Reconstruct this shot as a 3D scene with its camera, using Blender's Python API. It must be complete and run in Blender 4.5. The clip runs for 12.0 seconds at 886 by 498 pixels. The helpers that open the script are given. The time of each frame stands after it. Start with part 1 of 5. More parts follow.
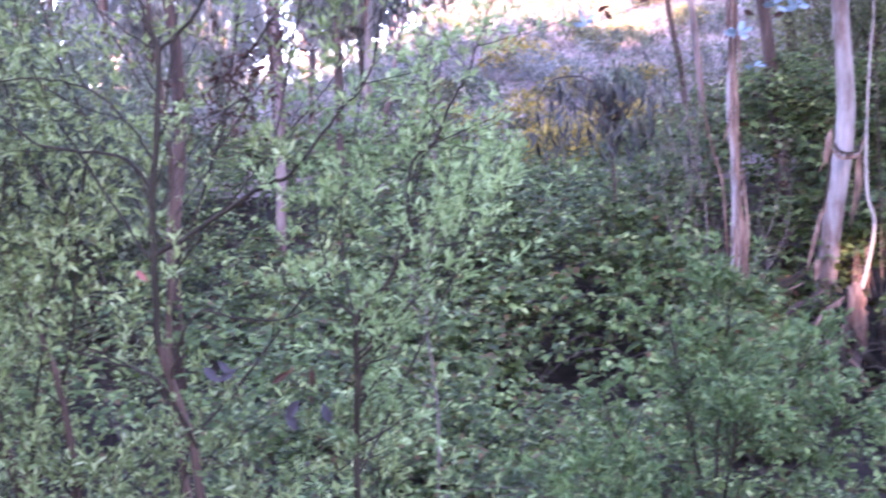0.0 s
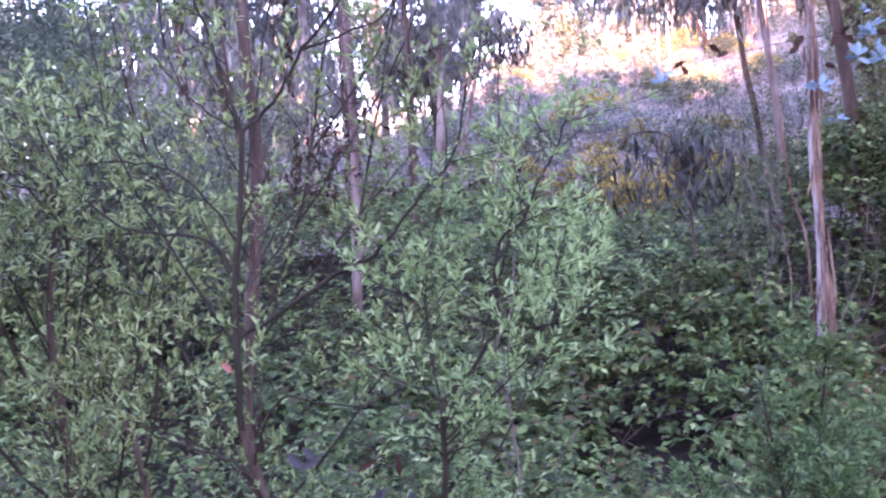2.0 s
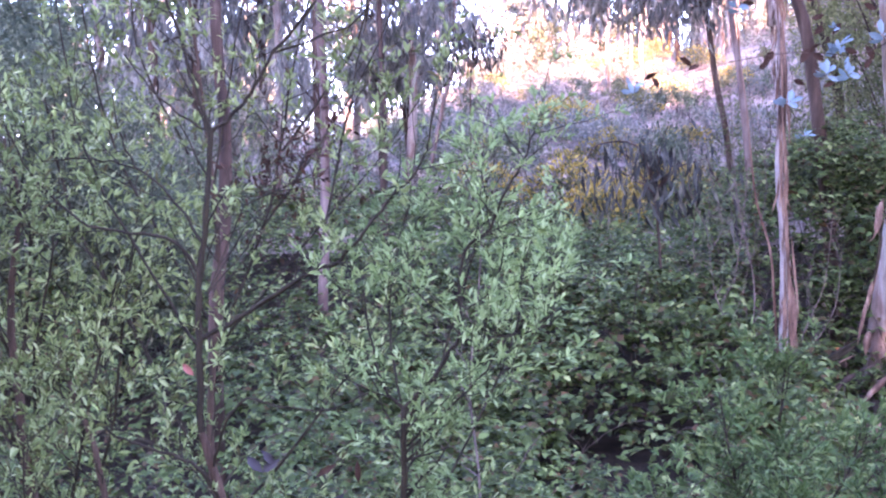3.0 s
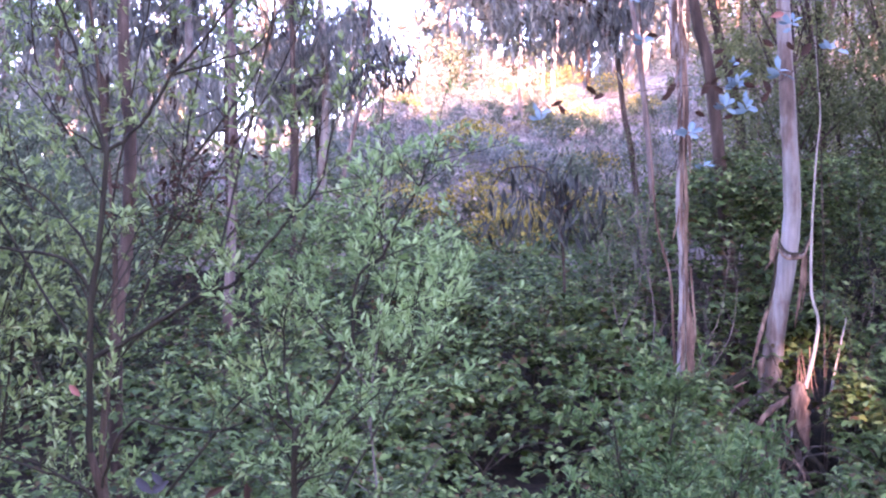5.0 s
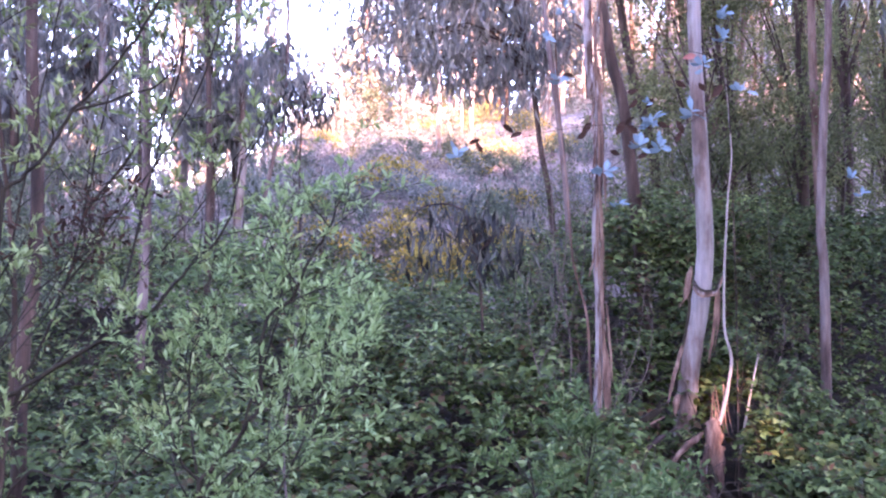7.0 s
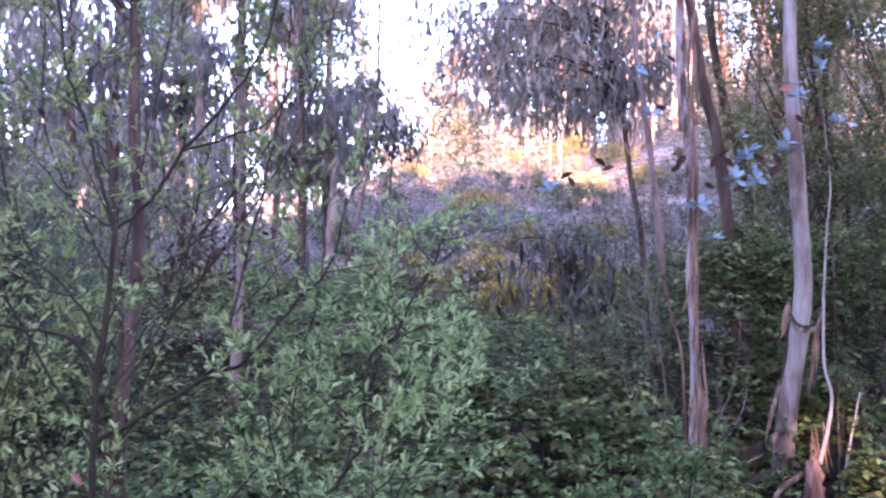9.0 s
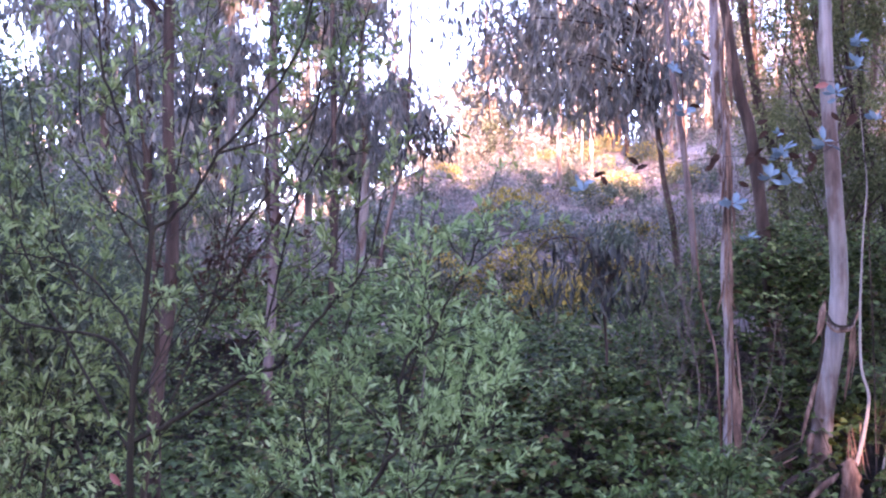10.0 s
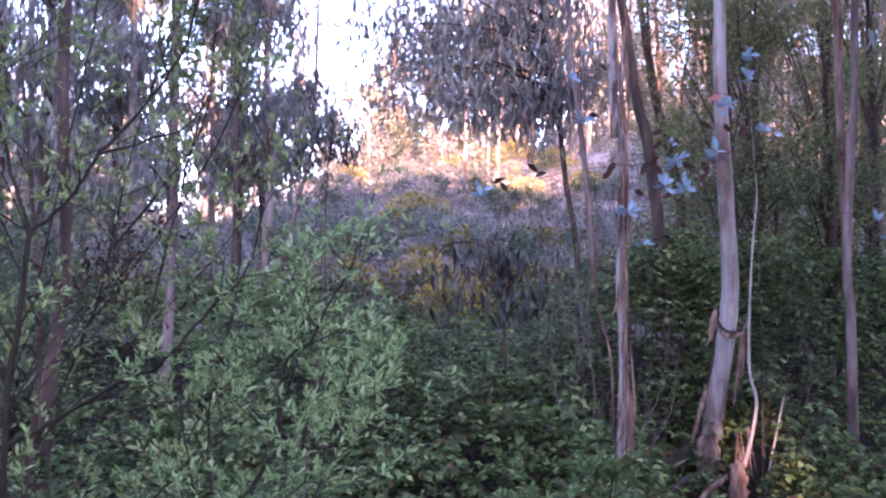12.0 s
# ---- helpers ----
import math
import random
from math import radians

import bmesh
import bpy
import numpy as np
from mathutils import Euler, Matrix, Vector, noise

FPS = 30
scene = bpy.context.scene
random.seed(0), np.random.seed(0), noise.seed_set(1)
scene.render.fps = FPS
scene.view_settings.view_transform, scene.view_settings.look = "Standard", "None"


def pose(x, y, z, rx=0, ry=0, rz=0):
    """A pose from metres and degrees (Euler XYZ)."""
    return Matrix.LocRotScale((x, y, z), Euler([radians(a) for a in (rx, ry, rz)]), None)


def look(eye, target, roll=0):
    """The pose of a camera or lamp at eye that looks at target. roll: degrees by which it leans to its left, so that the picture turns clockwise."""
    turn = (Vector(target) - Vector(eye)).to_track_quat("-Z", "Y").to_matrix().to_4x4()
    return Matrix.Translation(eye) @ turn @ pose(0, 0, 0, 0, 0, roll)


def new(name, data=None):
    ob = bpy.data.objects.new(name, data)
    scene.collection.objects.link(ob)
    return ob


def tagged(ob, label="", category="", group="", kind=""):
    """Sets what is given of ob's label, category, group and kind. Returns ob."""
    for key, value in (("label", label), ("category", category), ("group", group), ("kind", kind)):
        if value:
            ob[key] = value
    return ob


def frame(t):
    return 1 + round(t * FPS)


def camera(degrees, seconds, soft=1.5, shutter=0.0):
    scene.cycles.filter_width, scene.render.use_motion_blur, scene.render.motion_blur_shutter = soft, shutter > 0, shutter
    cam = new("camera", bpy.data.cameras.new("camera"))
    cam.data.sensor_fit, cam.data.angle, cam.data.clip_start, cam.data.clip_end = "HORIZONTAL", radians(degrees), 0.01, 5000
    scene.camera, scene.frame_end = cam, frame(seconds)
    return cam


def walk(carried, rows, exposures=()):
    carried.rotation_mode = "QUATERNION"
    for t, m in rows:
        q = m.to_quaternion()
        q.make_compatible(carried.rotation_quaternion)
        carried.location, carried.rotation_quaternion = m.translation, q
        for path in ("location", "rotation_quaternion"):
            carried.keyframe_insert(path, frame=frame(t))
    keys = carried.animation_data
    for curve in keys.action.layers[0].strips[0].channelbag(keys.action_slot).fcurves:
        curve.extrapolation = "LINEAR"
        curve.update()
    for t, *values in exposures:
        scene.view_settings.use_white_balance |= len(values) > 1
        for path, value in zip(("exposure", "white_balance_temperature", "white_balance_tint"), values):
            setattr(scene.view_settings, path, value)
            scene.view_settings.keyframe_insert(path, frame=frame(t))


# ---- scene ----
cam = camera(42.8, 12.0, soft=2.25, shutter=0.4)
PATH = [
    (0, pose(0.019, -0.058, 1.522, 90, 0, 3.03) @ pose(0, 0, 0, -3.97) @ pose(0, 0, 0, 0, 0, -2.59)),
    (0.5, pose(-0.026, -0.031, 1.509, 90, 0, 9.46) @ pose(0, 0, 0, -4.35) @ pose(0, 0, 0, 0, 0, -4.56)),
    (1.0, pose(-0.088, -0.001, 1.519, 90, 0, 16.91) @ pose(0, 0, 0, -4.76) @ pose(0, 0, 0, 0, 0, -5.74)),
    (1.2, pose(-0.101, 0.010, 1.523, 90, 0, 17.57) @ pose(0, 0, 0, -4.12) @ pose(0, 0, 0, 0, 0, -4.93)),
    (1.3, pose(-0.044, -0.017, 1.562, 90, 0, 16.87) @ pose(0, 0, 0, -3.89) @ pose(0, 0, 0, 0, 0, -4.33)),
    (1.4, pose(-0.041, -0.000, 1.575, 90, 0, 14.95) @ pose(0, 0, 0, -3.15) @ pose(0, 0, 0, 0, 0, -4.16)),
    (1.5, pose(-0.069, 0.038, 1.564, 90, 0, 12.63) @ pose(0, 0, 0, -2.13) @ pose(0, 0, 0, 0, 0, -4.04)),
    (2.0, pose(-0.022, 0.026, 1.595, 90, 0, 6.56) @ pose(0, 0, 0, -1.17) @ pose(0, 0, 0, 0, 0, -3.31)),
    (2.5, pose(-0.017, 0.022, 1.602, 90, 0, 5.59) @ pose(0, 0, 0, -1.82) @ pose(0, 0, 0, 0, 0, -2.10)),
    (3.0, pose(-0.014, 0.017, 1.609, 90, 0, 4.94) @ pose(0, 0, 0, -1.13) @ pose(0, 0, 0, 0, 0, -1.57)),
    (3.5, pose(-0.010, 0.015, 1.610, 90, 0, 4.61) @ pose(0, 0, 0, -1.28) @ pose(0, 0, 0, 0, 0, -1.49)),
    (3.7, pose(0.003, 0.001, 1.608, 90, 0, 4.24) @ pose(0, 0, 0, -1.07) @ pose(0, 0, 0, 0, 0, -1.23)),
    (5.3, pose(0.034, -0.032, 1.627, 90, 0, 0.03) @ pose(0, 0, 0, -0.11) @ pose(0, 0, 0, 0, 0, -0.24)),
    (5.5, pose(0.028, -0.014, 1.629, 90, 0, -0.00) @ pose(0, 0, 0, 0.00) @ pose(0, 0, 0, 0, 0, 0.01)),
    (6.0, pose(0.050, -0.010, 1.638, 90, 0, -2.21) @ pose(0, 0, 0, 0.70) @ pose(0, 0, 0, 0, 0, -0.04)),
    (6.5, pose(0.066, 0.009, 1.639, 90, 0, -4.72) @ pose(0, 0, 0, 1.38) @ pose(0, 0, 0, 0, 0, -0.52)),
    (6.7, pose(0.060, 0.019, 1.638, 90, 0, -4.30) @ pose(0, 0, 0, 1.49) @ pose(0, 0, 0, 0, 0, -0.50)),
    (8.3, pose(0.043, 0.034, 1.644, 90, 0, -2.27) @ pose(0, 0, 0, 1.91) @ pose(0, 0, 0, 0, 0, -0.18)),
    (8.5, pose(0.035, 0.035, 1.644, 90, 0, -1.66) @ pose(0, 0, 0, 2.08) @ pose(0, 0, 0, 0, 0, -0.17)),
    (9.0, pose(0.013, 0.034, 1.653, 90, 0, 0.75) @ pose(0, 0, 0, 3.25) @ pose(0, 0, 0, 0, 0, -0.18)),
    (9.5, pose(-0.006, 0.046, 1.654, 90, 0, 2.37) @ pose(0, 0, 0, 3.11) @ pose(0, 0, 0, 0, 0, 0.02)),
    (10.0, pose(0.003, 0.041, 1.659, 90, 0, 2.34) @ pose(0, 0, 0, 3.22) @ pose(0, 0, 0, 0, 0, -0.20)),
    (10.5, pose(0.034, 0.018, 1.664, 90, 0, 0.23) @ pose(0, 0, 0, 3.76) @ pose(0, 0, 0, 0, 0, -0.21)),
    (11.0, pose(0.070, 0.014, 1.663, 90, 0, -3.36) @ pose(0, 0, 0, 3.60) @ pose(0, 0, 0, 0, 0, 0.54)),
    (11.5, pose(0.075, 0.014, 1.660, 90, 0, -3.47) @ pose(0, 0, 0, 3.52) @ pose(0, 0, 0, 0, 0, 0.19)),
    (12.0, pose(0.070, 0.001, 1.659, 90, 0, -2.35) @ pose(0, 0, 0, 3.41) @ pose(0, 0, 0, 0, 0, 0.19)),
]
EXPOSURES = [(0.0, 5.14, 6260, 66), (1.5, 5.12, 6230, 66), (2.0, 4.77, 6350, 66), (2.5, 4.81, 6330, 65), (3.0, 4.89, 6310, 64), (4.0, 4.82, 6300, 63), (5.5, 4.71, 6310, 63), (8.5, 4.41, 6350, 62), (10.0, 4.16, 6340, 62), (12.0, 3.99, 6320, 61)]
walk(cam, PATH, EXPOSURES)

# ---- world and sun ----
SUN_ELEVATION = 10.0
SUN_FROM = Vector((0.1, -1.0, 0)).normalized()      # where the low sun stands, seen from above
world = bpy.data.worlds.new("world")
scene.world = world
world.use_nodes = True
wn = world.node_tree.nodes
sky = wn.new("ShaderNodeTexSky")
sky.sky_type = "NISHITA"
sky.sun_disc = False
sky.sun_elevation = radians(SUN_ELEVATION)
sky.sun_rotation = math.atan2(SUN_FROM.x, SUN_FROM.y)
sky.dust_density = 0.8
sky.ozone_density = 2.5
wn["Background"].inputs["Strength"].default_value = 0.15
world.node_tree.links.new(sky.outputs["Color"], wn["Background"].inputs["Color"])
sun = new("sun", bpy.data.lights.new("sun", "SUN"))
sun.data.energy = 3.7
sun.data.angle = radians(0.5)
sun.data.color = (1.0, 0.7, 0.46)
sun_way = Vector((SUN_FROM.x, SUN_FROM.y, math.tan(radians(SUN_ELEVATION)))).normalized()
sun.matrix_world = look(sun_way * 60, (0, 0, 0))
scene.view_settings.exposure = 0.0


# ---- materials ----
def mat(name):
    m = bpy.data.materials.new(name)
    m.use_nodes = True
    n, l = m.node_tree.nodes, m.node_tree.links
    n.clear()
    out = n.new("ShaderNodeOutputMaterial")
    return m, n, l, out


def ramp(n, stops):
    r = n.new("ShaderNodeValToRGB")
    e = r.color_ramp.elements
    e[0].position, e[0].color = stops[0][0], (*stops[0][1], 1)
    e[1].position, e[1].color = stops[-1][0], (*stops[-1][1], 1)
    for p, c in stops[1:-1]:
        s = e.new(p)
        s.color = (*c, 1)
    return r


def noise_node(n, l, scale, detail=4.0, stretch=(1, 1, 1), rough=0.6):
    tc = n.new("ShaderNodeTexCoord")
    mp = n.new("ShaderNodeMapping")
    mp.inputs["Scale"].default_value = stretch
    nz = n.new("ShaderNodeTexNoise")
    nz.inputs["Scale"].default_value = scale
    nz.inputs["Detail"].default_value = detail
    nz.inputs["Roughness"].default_value = rough
    l.new(tc.outputs["Object"], mp.inputs["Vector"])
    l.new(mp.outputs["Vector"], nz.inputs["Vector"])
    return nz


def mix_rgb(n, l, fac, a, b, blend="MIX"):
    x = n.new("ShaderNodeMix")
    x.data_type, x.blend_type = "RGBA", blend
    if isinstance(fac, float):
        x.inputs[0].default_value = fac
    else:
        l.new(fac, x.inputs[0])
    l.new(a, x.inputs[6])
    l.new(b, x.inputs[7])
    return x.outputs[2]


def leaf_material(name, stops, translucent=0.35, rough=0.45, gloss=0.4, patch=0.6):
    """Leaves: a tint of their own for each, slow change over the bush, light let through."""
    m, n, l, out = mat(name)
    geo = n.new("ShaderNodeNewGeometry")
    r = ramp(n, stops)
    l.new(geo.outputs["Random Per Island"], r.inputs["Fac"])
    nz = noise_node(n, l, patch, 3.0)
    tone = ramp(n, [(0.3, (0.5, 0.55, 0.55)), (0.7, (1.3, 1.26, 1.15))])
    l.new(nz.outputs["Fac"], tone.inputs["Fac"])
    col = mix_rgb(n, l, 1.0, r.outputs["Color"], tone.outputs["Color"], "MULTIPLY")
    p = n.new("ShaderNodeBsdfPrincipled")
    p.inputs["Roughness"].default_value = rough
    p.inputs["Specular IOR Level"].default_value = gloss
    l.new(col, p.inputs["Base Color"])
    t = n.new("ShaderNodeBsdfTranslucent")
    l.new(col, t.inputs["Color"])
    mx = n.new("ShaderNodeMixShader")
    mx.inputs[0].default_value = translucent
    l.new(p.outputs[0], mx.inputs[1])
    l.new(t.outputs[0], mx.inputs[2])
    l.new(mx.outputs[0], out.inputs["Surface"])
    return m


def bark_material(name, stops, scale=9.0, stretch=(1, 1, 0.12), rough=0.8, bump=0.5, fine=None):
    """Bark: streaks along the stem, fine fibres over them."""
    m, n, l, out = mat(name)
    a = noise_node(n, l, scale, 6.0, stretch)
    r = ramp(n, stops)
    l.new(a.outputs["Fac"], r.inputs["Fac"])
    b = noise_node(n, l, scale * 9, 4.0, (1, 1, 0.06))
    tone = ramp(n, [(0.3, (0.7, 0.7, 0.7)), (0.7, (1.15, 1.12, 1.1))])
    l.new(b.outputs["Fac"], tone.inputs["Fac"])
    col = mix_rgb(n, l, 1.0, r.outputs["Color"], tone.outputs["Color"], "MULTIPLY")
    p = n.new("ShaderNodeBsdfPrincipled")
    p.inputs["Roughness"].default_value = rough
    p.inputs["Specular IOR Level"].default_value = 0.15
    l.new(col, p.inputs["Base Color"])
    bp = n.new("ShaderNodeBump")
    bp.inputs["Strength"].default_value = bump
    bp.inputs["Distance"].default_value = 0.01
    l.new(b.outputs["Fac"], bp.inputs["Height"])
    l.new(bp.outputs[0], p.inputs["Normal"])
    l.new(p.outputs[0], out.inputs["Surface"])
    return m


def soil_material(name, stops, scale=0.6):
    m, n, l, out = mat(name)
    a = noise_node(n, l, scale, 8.0, (1, 1, 1), 0.7)
    r = ramp(n, stops)
    l.new(a.outputs["Fac"], r.inputs["Fac"])
    b = noise_node(n, l, scale * 22, 5.0)
    tone = ramp(n, [(0.3, (0.55, 0.55, 0.55)), (0.7, (1.3, 1.25, 1.2))])
    l.new(b.outputs["Fac"], tone.inputs["Fac"])
    col = mix_rgb(n, l, 1.0, r.outputs["Color"], tone.outputs["Color"], "MULTIPLY")
    p = n.new("ShaderNodeBsdfPrincipled")
    p.inputs["Roughness"].default_value = 0.95
    p.inputs["Specular IOR Level"].default_value = 0.1
    l.new(col, p.inputs["Base Color"])
    bp = n.new("ShaderNodeBump")
    bp.inputs["Strength"].default_value = 0.8
    bp.inputs["Distance"].default_value = 0.06
    l.new(b.outputs["Fac"], bp.inputs["Height"])
    l.new(bp.outputs[0], p.inputs["Normal"])
    l.new(p.outputs[0], out.inputs["Surface"])
    return m


M_SOIL = soil_material("soil", [(0.3, (0.107, 0.078, 0.067)), (0.42, (0.187, 0.139, 0.121)), (0.55, (0.315, 0.24, 0.208)), (0.7, (0.482, 0.37, 0.308))])
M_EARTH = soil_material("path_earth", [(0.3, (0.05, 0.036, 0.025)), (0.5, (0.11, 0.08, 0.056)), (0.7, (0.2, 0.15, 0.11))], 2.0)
# litter coloured near black: the deep shade under the growth is in the colour
M_SHADE_LITTER = soil_material("shade_dark_litter", [(0.3, (0.011, 0.008, 0.005)), (0.5, (0.025, 0.017, 0.011)), (0.7, (0.055, 0.038, 0.024))], 3.0)
M_WILLOW = leaf_material("willow_leaf", [(0.0, (0.125, 0.095, 0.05)), (0.12, (0.11, 0.135, 0.048)), (0.5, (0.2, 0.255, 0.092)), (0.85, (0.28, 0.345, 0.14)), (1.0, (0.39, 0.42, 0.22))], 0.42, 0.6, 0.06, 1.5)
M_WILLOW_PALE = leaf_material("pale_willow_leaf", [(0.0, (0.14, 0.205, 0.078)), (0.55, (0.23, 0.325, 0.125)), (1.0, (0.36, 0.45, 0.215))], 0.45, 0.6, 0.06, 1.5)
M_SHRUB = leaf_material("low_willow_leaf", [(0.0, (0.048, 0.088, 0.028)), (0.6, (0.09, 0.15, 0.05)), (1.0, (0.175, 0.23, 0.09))], 0.3, 0.55, 0.1, 1.5)
M_BRAMBLE = leaf_material("bramble_leaf", [(0.0, (0.11, 0.055, 0.025)), (0.1, (0.058, 0.052, 0.016)), (0.16, (0.028, 0.041, 0.01)), (0.6, (0.058, 0.086, 0.022)), (0.88, (0.115, 0.163, 0.048)), (1.0, (0.24, 0.275, 0.105))], 0.27, 0.5, 0.12, 0.8)
M_SCRUB = leaf_material("scrub_leaf", [(0.0, (0.11, 0.115, 0.09)), (0.6, (0.24, 0.235, 0.19)), (1.0, (0.4, 0.36, 0.29))], 0.4, 0.6, 0.2, 0.5)
M_EUC = leaf_material("eucalyptus_leaf", [(0.0, (0.13, 0.13, 0.12)), (0.6, (0.24, 0.235, 0.21)), (1.0, (0.38, 0.35, 0.29))], 0.45, 0.5, 0.3, 0.3)
M_BLUE = leaf_material("young_eucalyptus_leaf", [(0.0, (0.145, 0.23, 0.27)), (1.0, (0.265, 0.36, 0.41))], 0.15, 0.5, 0.3, 2.0)
M_BROWN_LEAF = leaf_material("dry_leaf", [(0.0, (0.035, 0.018, 0.012)), (1.0, (0.09, 0.042, 0.026))], 0.15, 0.75, 0.1, 2.0)
M_RED_LEAF = leaf_material("red_leaf", [(0.0, (0.36, 0.12, 0.09)), (1.0, (0.42, 0.16, 0.12))], 0.3, 0.5, 0.2, 2.0)
M_ACACIA = leaf_material("dark_tree_leaf", [(0.0, (0.065, 0.085, 0.055)), (0.7, (0.13, 0.155, 0.098)), (1.0, (0.22, 0.24, 0.15))], 0.4, 0.6, 0.1, 0.3)
M_FEATHER = leaf_material("feathery_leaf", [(0.0, (0.085, 0.1, 0.042)), (0.6, (0.15, 0.165, 0.07)), (1.0, (0.25, 0.245, 0.115))], 0.48, 0.65, 0.06, 0.5)
M_LILAC_SCRUB = leaf_material("lilac_scrub_leaf", [(0.0, (0.23, 0.192, 0.178)), (0.6, (0.335, 0.275, 0.257)), (1.0, (0.48, 0.4, 0.345))], 0.45, 0.8, 0.05, 0.35)
M_GORSE = leaf_material("gorse_flower", [(0.0, (0.32, 0.21, 0.035)), (0.6, (0.46, 0.32, 0.065)), (1.0, (0.6, 0.46, 0.14))], 0.3, 0.6, 0.2, 1.0)
M_GORSE_GREEN = leaf_material("gorse_green", [(0.0, (0.07, 0.085, 0.045)), (1.0, (0.19, 0.19, 0.1))], 0.2, 0.7, 0.2, 1.0)
M_HEATH = leaf_material("heath", [(0.0, (0.208, 0.165, 0.157)), (0.5, (0.325, 0.259, 0.242)), (1.0, (0.546, 0.444, 0.361))], 0.42, 0.85, 0.05, 0.35)
M_STEM = bark_material("willow_bark", [(0.3, (0.015, 0.011, 0.006)), (0.7, (0.048, 0.036, 0.02))], 30.0)
M_STEM_BASE = bark_material("willow_foot_bark", [(0.3, (0.045, 0.026, 0.016)), (0.7, (0.115, 0.072, 0.048))], 30.0)
M_CANE = bark_material("bramble_cane", [(0.3, (0.035, 0.024, 0.015)), (0.7, (0.1, 0.07, 0.048))], 20.0)
M_TWIG = bark_material("bare_twig", [(0.3, (0.07, 0.05, 0.04)), (0.7, (0.2, 0.15, 0.12))], 20.0)
M_GUM = bark_material("smooth_gum_bark", [(0.33, (0.075, 0.045, 0.032)), (0.43, (0.15, 0.1, 0.078)), (0.5, (0.22, 0.185, 0.16)), (0.6, (0.275, 0.235, 0.21)), (0.7, (0.33, 0.23, 0.17))], 3.8, (1, 1, 0.3), 0.6, 0.5)
M_GUM_BROWN = bark_material("brown_gum_bark", [(0.3, (0.016, 0.01, 0.007)), (0.45, (0.045, 0.027, 0.019)), (0.58, (0.08, 0.05, 0.036)), (0.72, (0.145, 0.105, 0.082))], 7.0, (1, 1, 0.2), 0.8, 0.6)
M_GUM_RED = bark_material("red_brown_gum_bark", [(0.33, (0.05, 0.024, 0.015)), (0.47, (0.11, 0.057, 0.037)), (0.56, (0.19, 0.115, 0.08)), (0.68, (0.25, 0.18, 0.14))], 6.0, (1, 1, 0.2), 0.8, 0.7)
M_GUM_PINK = bark_material("pinkish_gum_bark", [(0.33, (0.05, 0.03, 0.023)), (0.45, (0.11, 0.07, 0.056)), (0.55, (0.17, 0.125, 0.105)), (0.7, (0.225, 0.17, 0.14))], 5.0, (1, 1, 0.25), 0.75, 0.6)
M_PEEL = bark_material("peeling_gum_bark", [(0.36, (0.045, 0.024, 0.016)), (0.46, (0.11, 0.065, 0.045)), (0.5, (0.22, 0.175, 0.155)), (0.6, (0.31, 0.26, 0.23)), (0.67, (0.19, 0.105, 0.07))], 9.0, (1, 1, 0.24), 0.8, 0.8)
M_STRIP = bark_material("peeled_bark", [(0.25, (0.05, 0.027, 0.018)), (0.45, (0.14, 0.078, 0.052)), (0.62, (0.27, 0.165, 0.11)), (0.85, (0.38, 0.26, 0.19))], 16.0, (1, 1, 0.25), 0.85, 0.8)
M_VINE = bark_material("pale_vine", [(0.3, (0.24, 0.19, 0.15)), (0.7, (0.42, 0.35, 0.29))], 25.0)
M_DARK_EUC = leaf_material("dark_drooping_leaf", [(0.0, (0.014, 0.014, 0.012)), (0.45, (0.045, 0.046, 0.038)), (0.8, (0.09, 0.09, 0.074)), (1.0, (0.18, 0.165, 0.125))], 0.2, 0.6, 0.2, 3.0)
M_DRY_PURPLE = leaf_material("withered_leaf", [(0.0, (0.048, 0.042, 0.045)), (1.0, (0.095, 0.084, 0.09))], 0.2, 0.85, 0.05, 2.0)


# ---- mesh helpers ----
def mesh_object(name, verts, faces, material, parent=None, label="", smooth=False, kind=""):
    """One mesh object from arrays: verts (n, 3), faces (m, 3) or (m, 4)."""
    verts, faces = np.asarray(verts, dtype=np.float32), np.asarray(faces, dtype=np.int32)
    me = bpy.data.meshes.new(name)
    k = faces.shape[1]
    me.vertices.add(len(verts))
    me.vertices.foreach_set("co", verts.ravel())
    me.loops.add(faces.size)
    me.loops.foreach_set("vertex_index", faces.ravel())
    me.polygons.add(len(faces))
    me.polygons.foreach_set("loop_start", np.arange(0, faces.size, k, dtype=np.int32))
    me.polygons.foreach_set("loop_total", np.full(len(faces), k, dtype=np.int32))
    if smooth:
        me.polygons.foreach_set("use_smooth", np.ones(len(faces), dtype=bool))
    me.update(calc_edges=True)
    me.materials.append(material)
    ob = new(name, me)
    if parent is not None:
        ob.parent = parent
    return tagged(ob, label=label, kind=kind)


def thing(name, at, label, category, group="", kind=""):
    e = new(name)
    e.location = at
    return tagged(e, label, category, group, kind)


def unit(v):
    return v / np.maximum(np.linalg.norm(v, axis=-1, keepdims=True), 1e-9)


def limb_objects(lines, name, material, parent, sides=5):
    for ln in lines:
        V, F = tube_arrays(ln if isinstance(ln, list) else [ln], sides)
        mesh_object(name, V, F, material, parent, smooth=True)


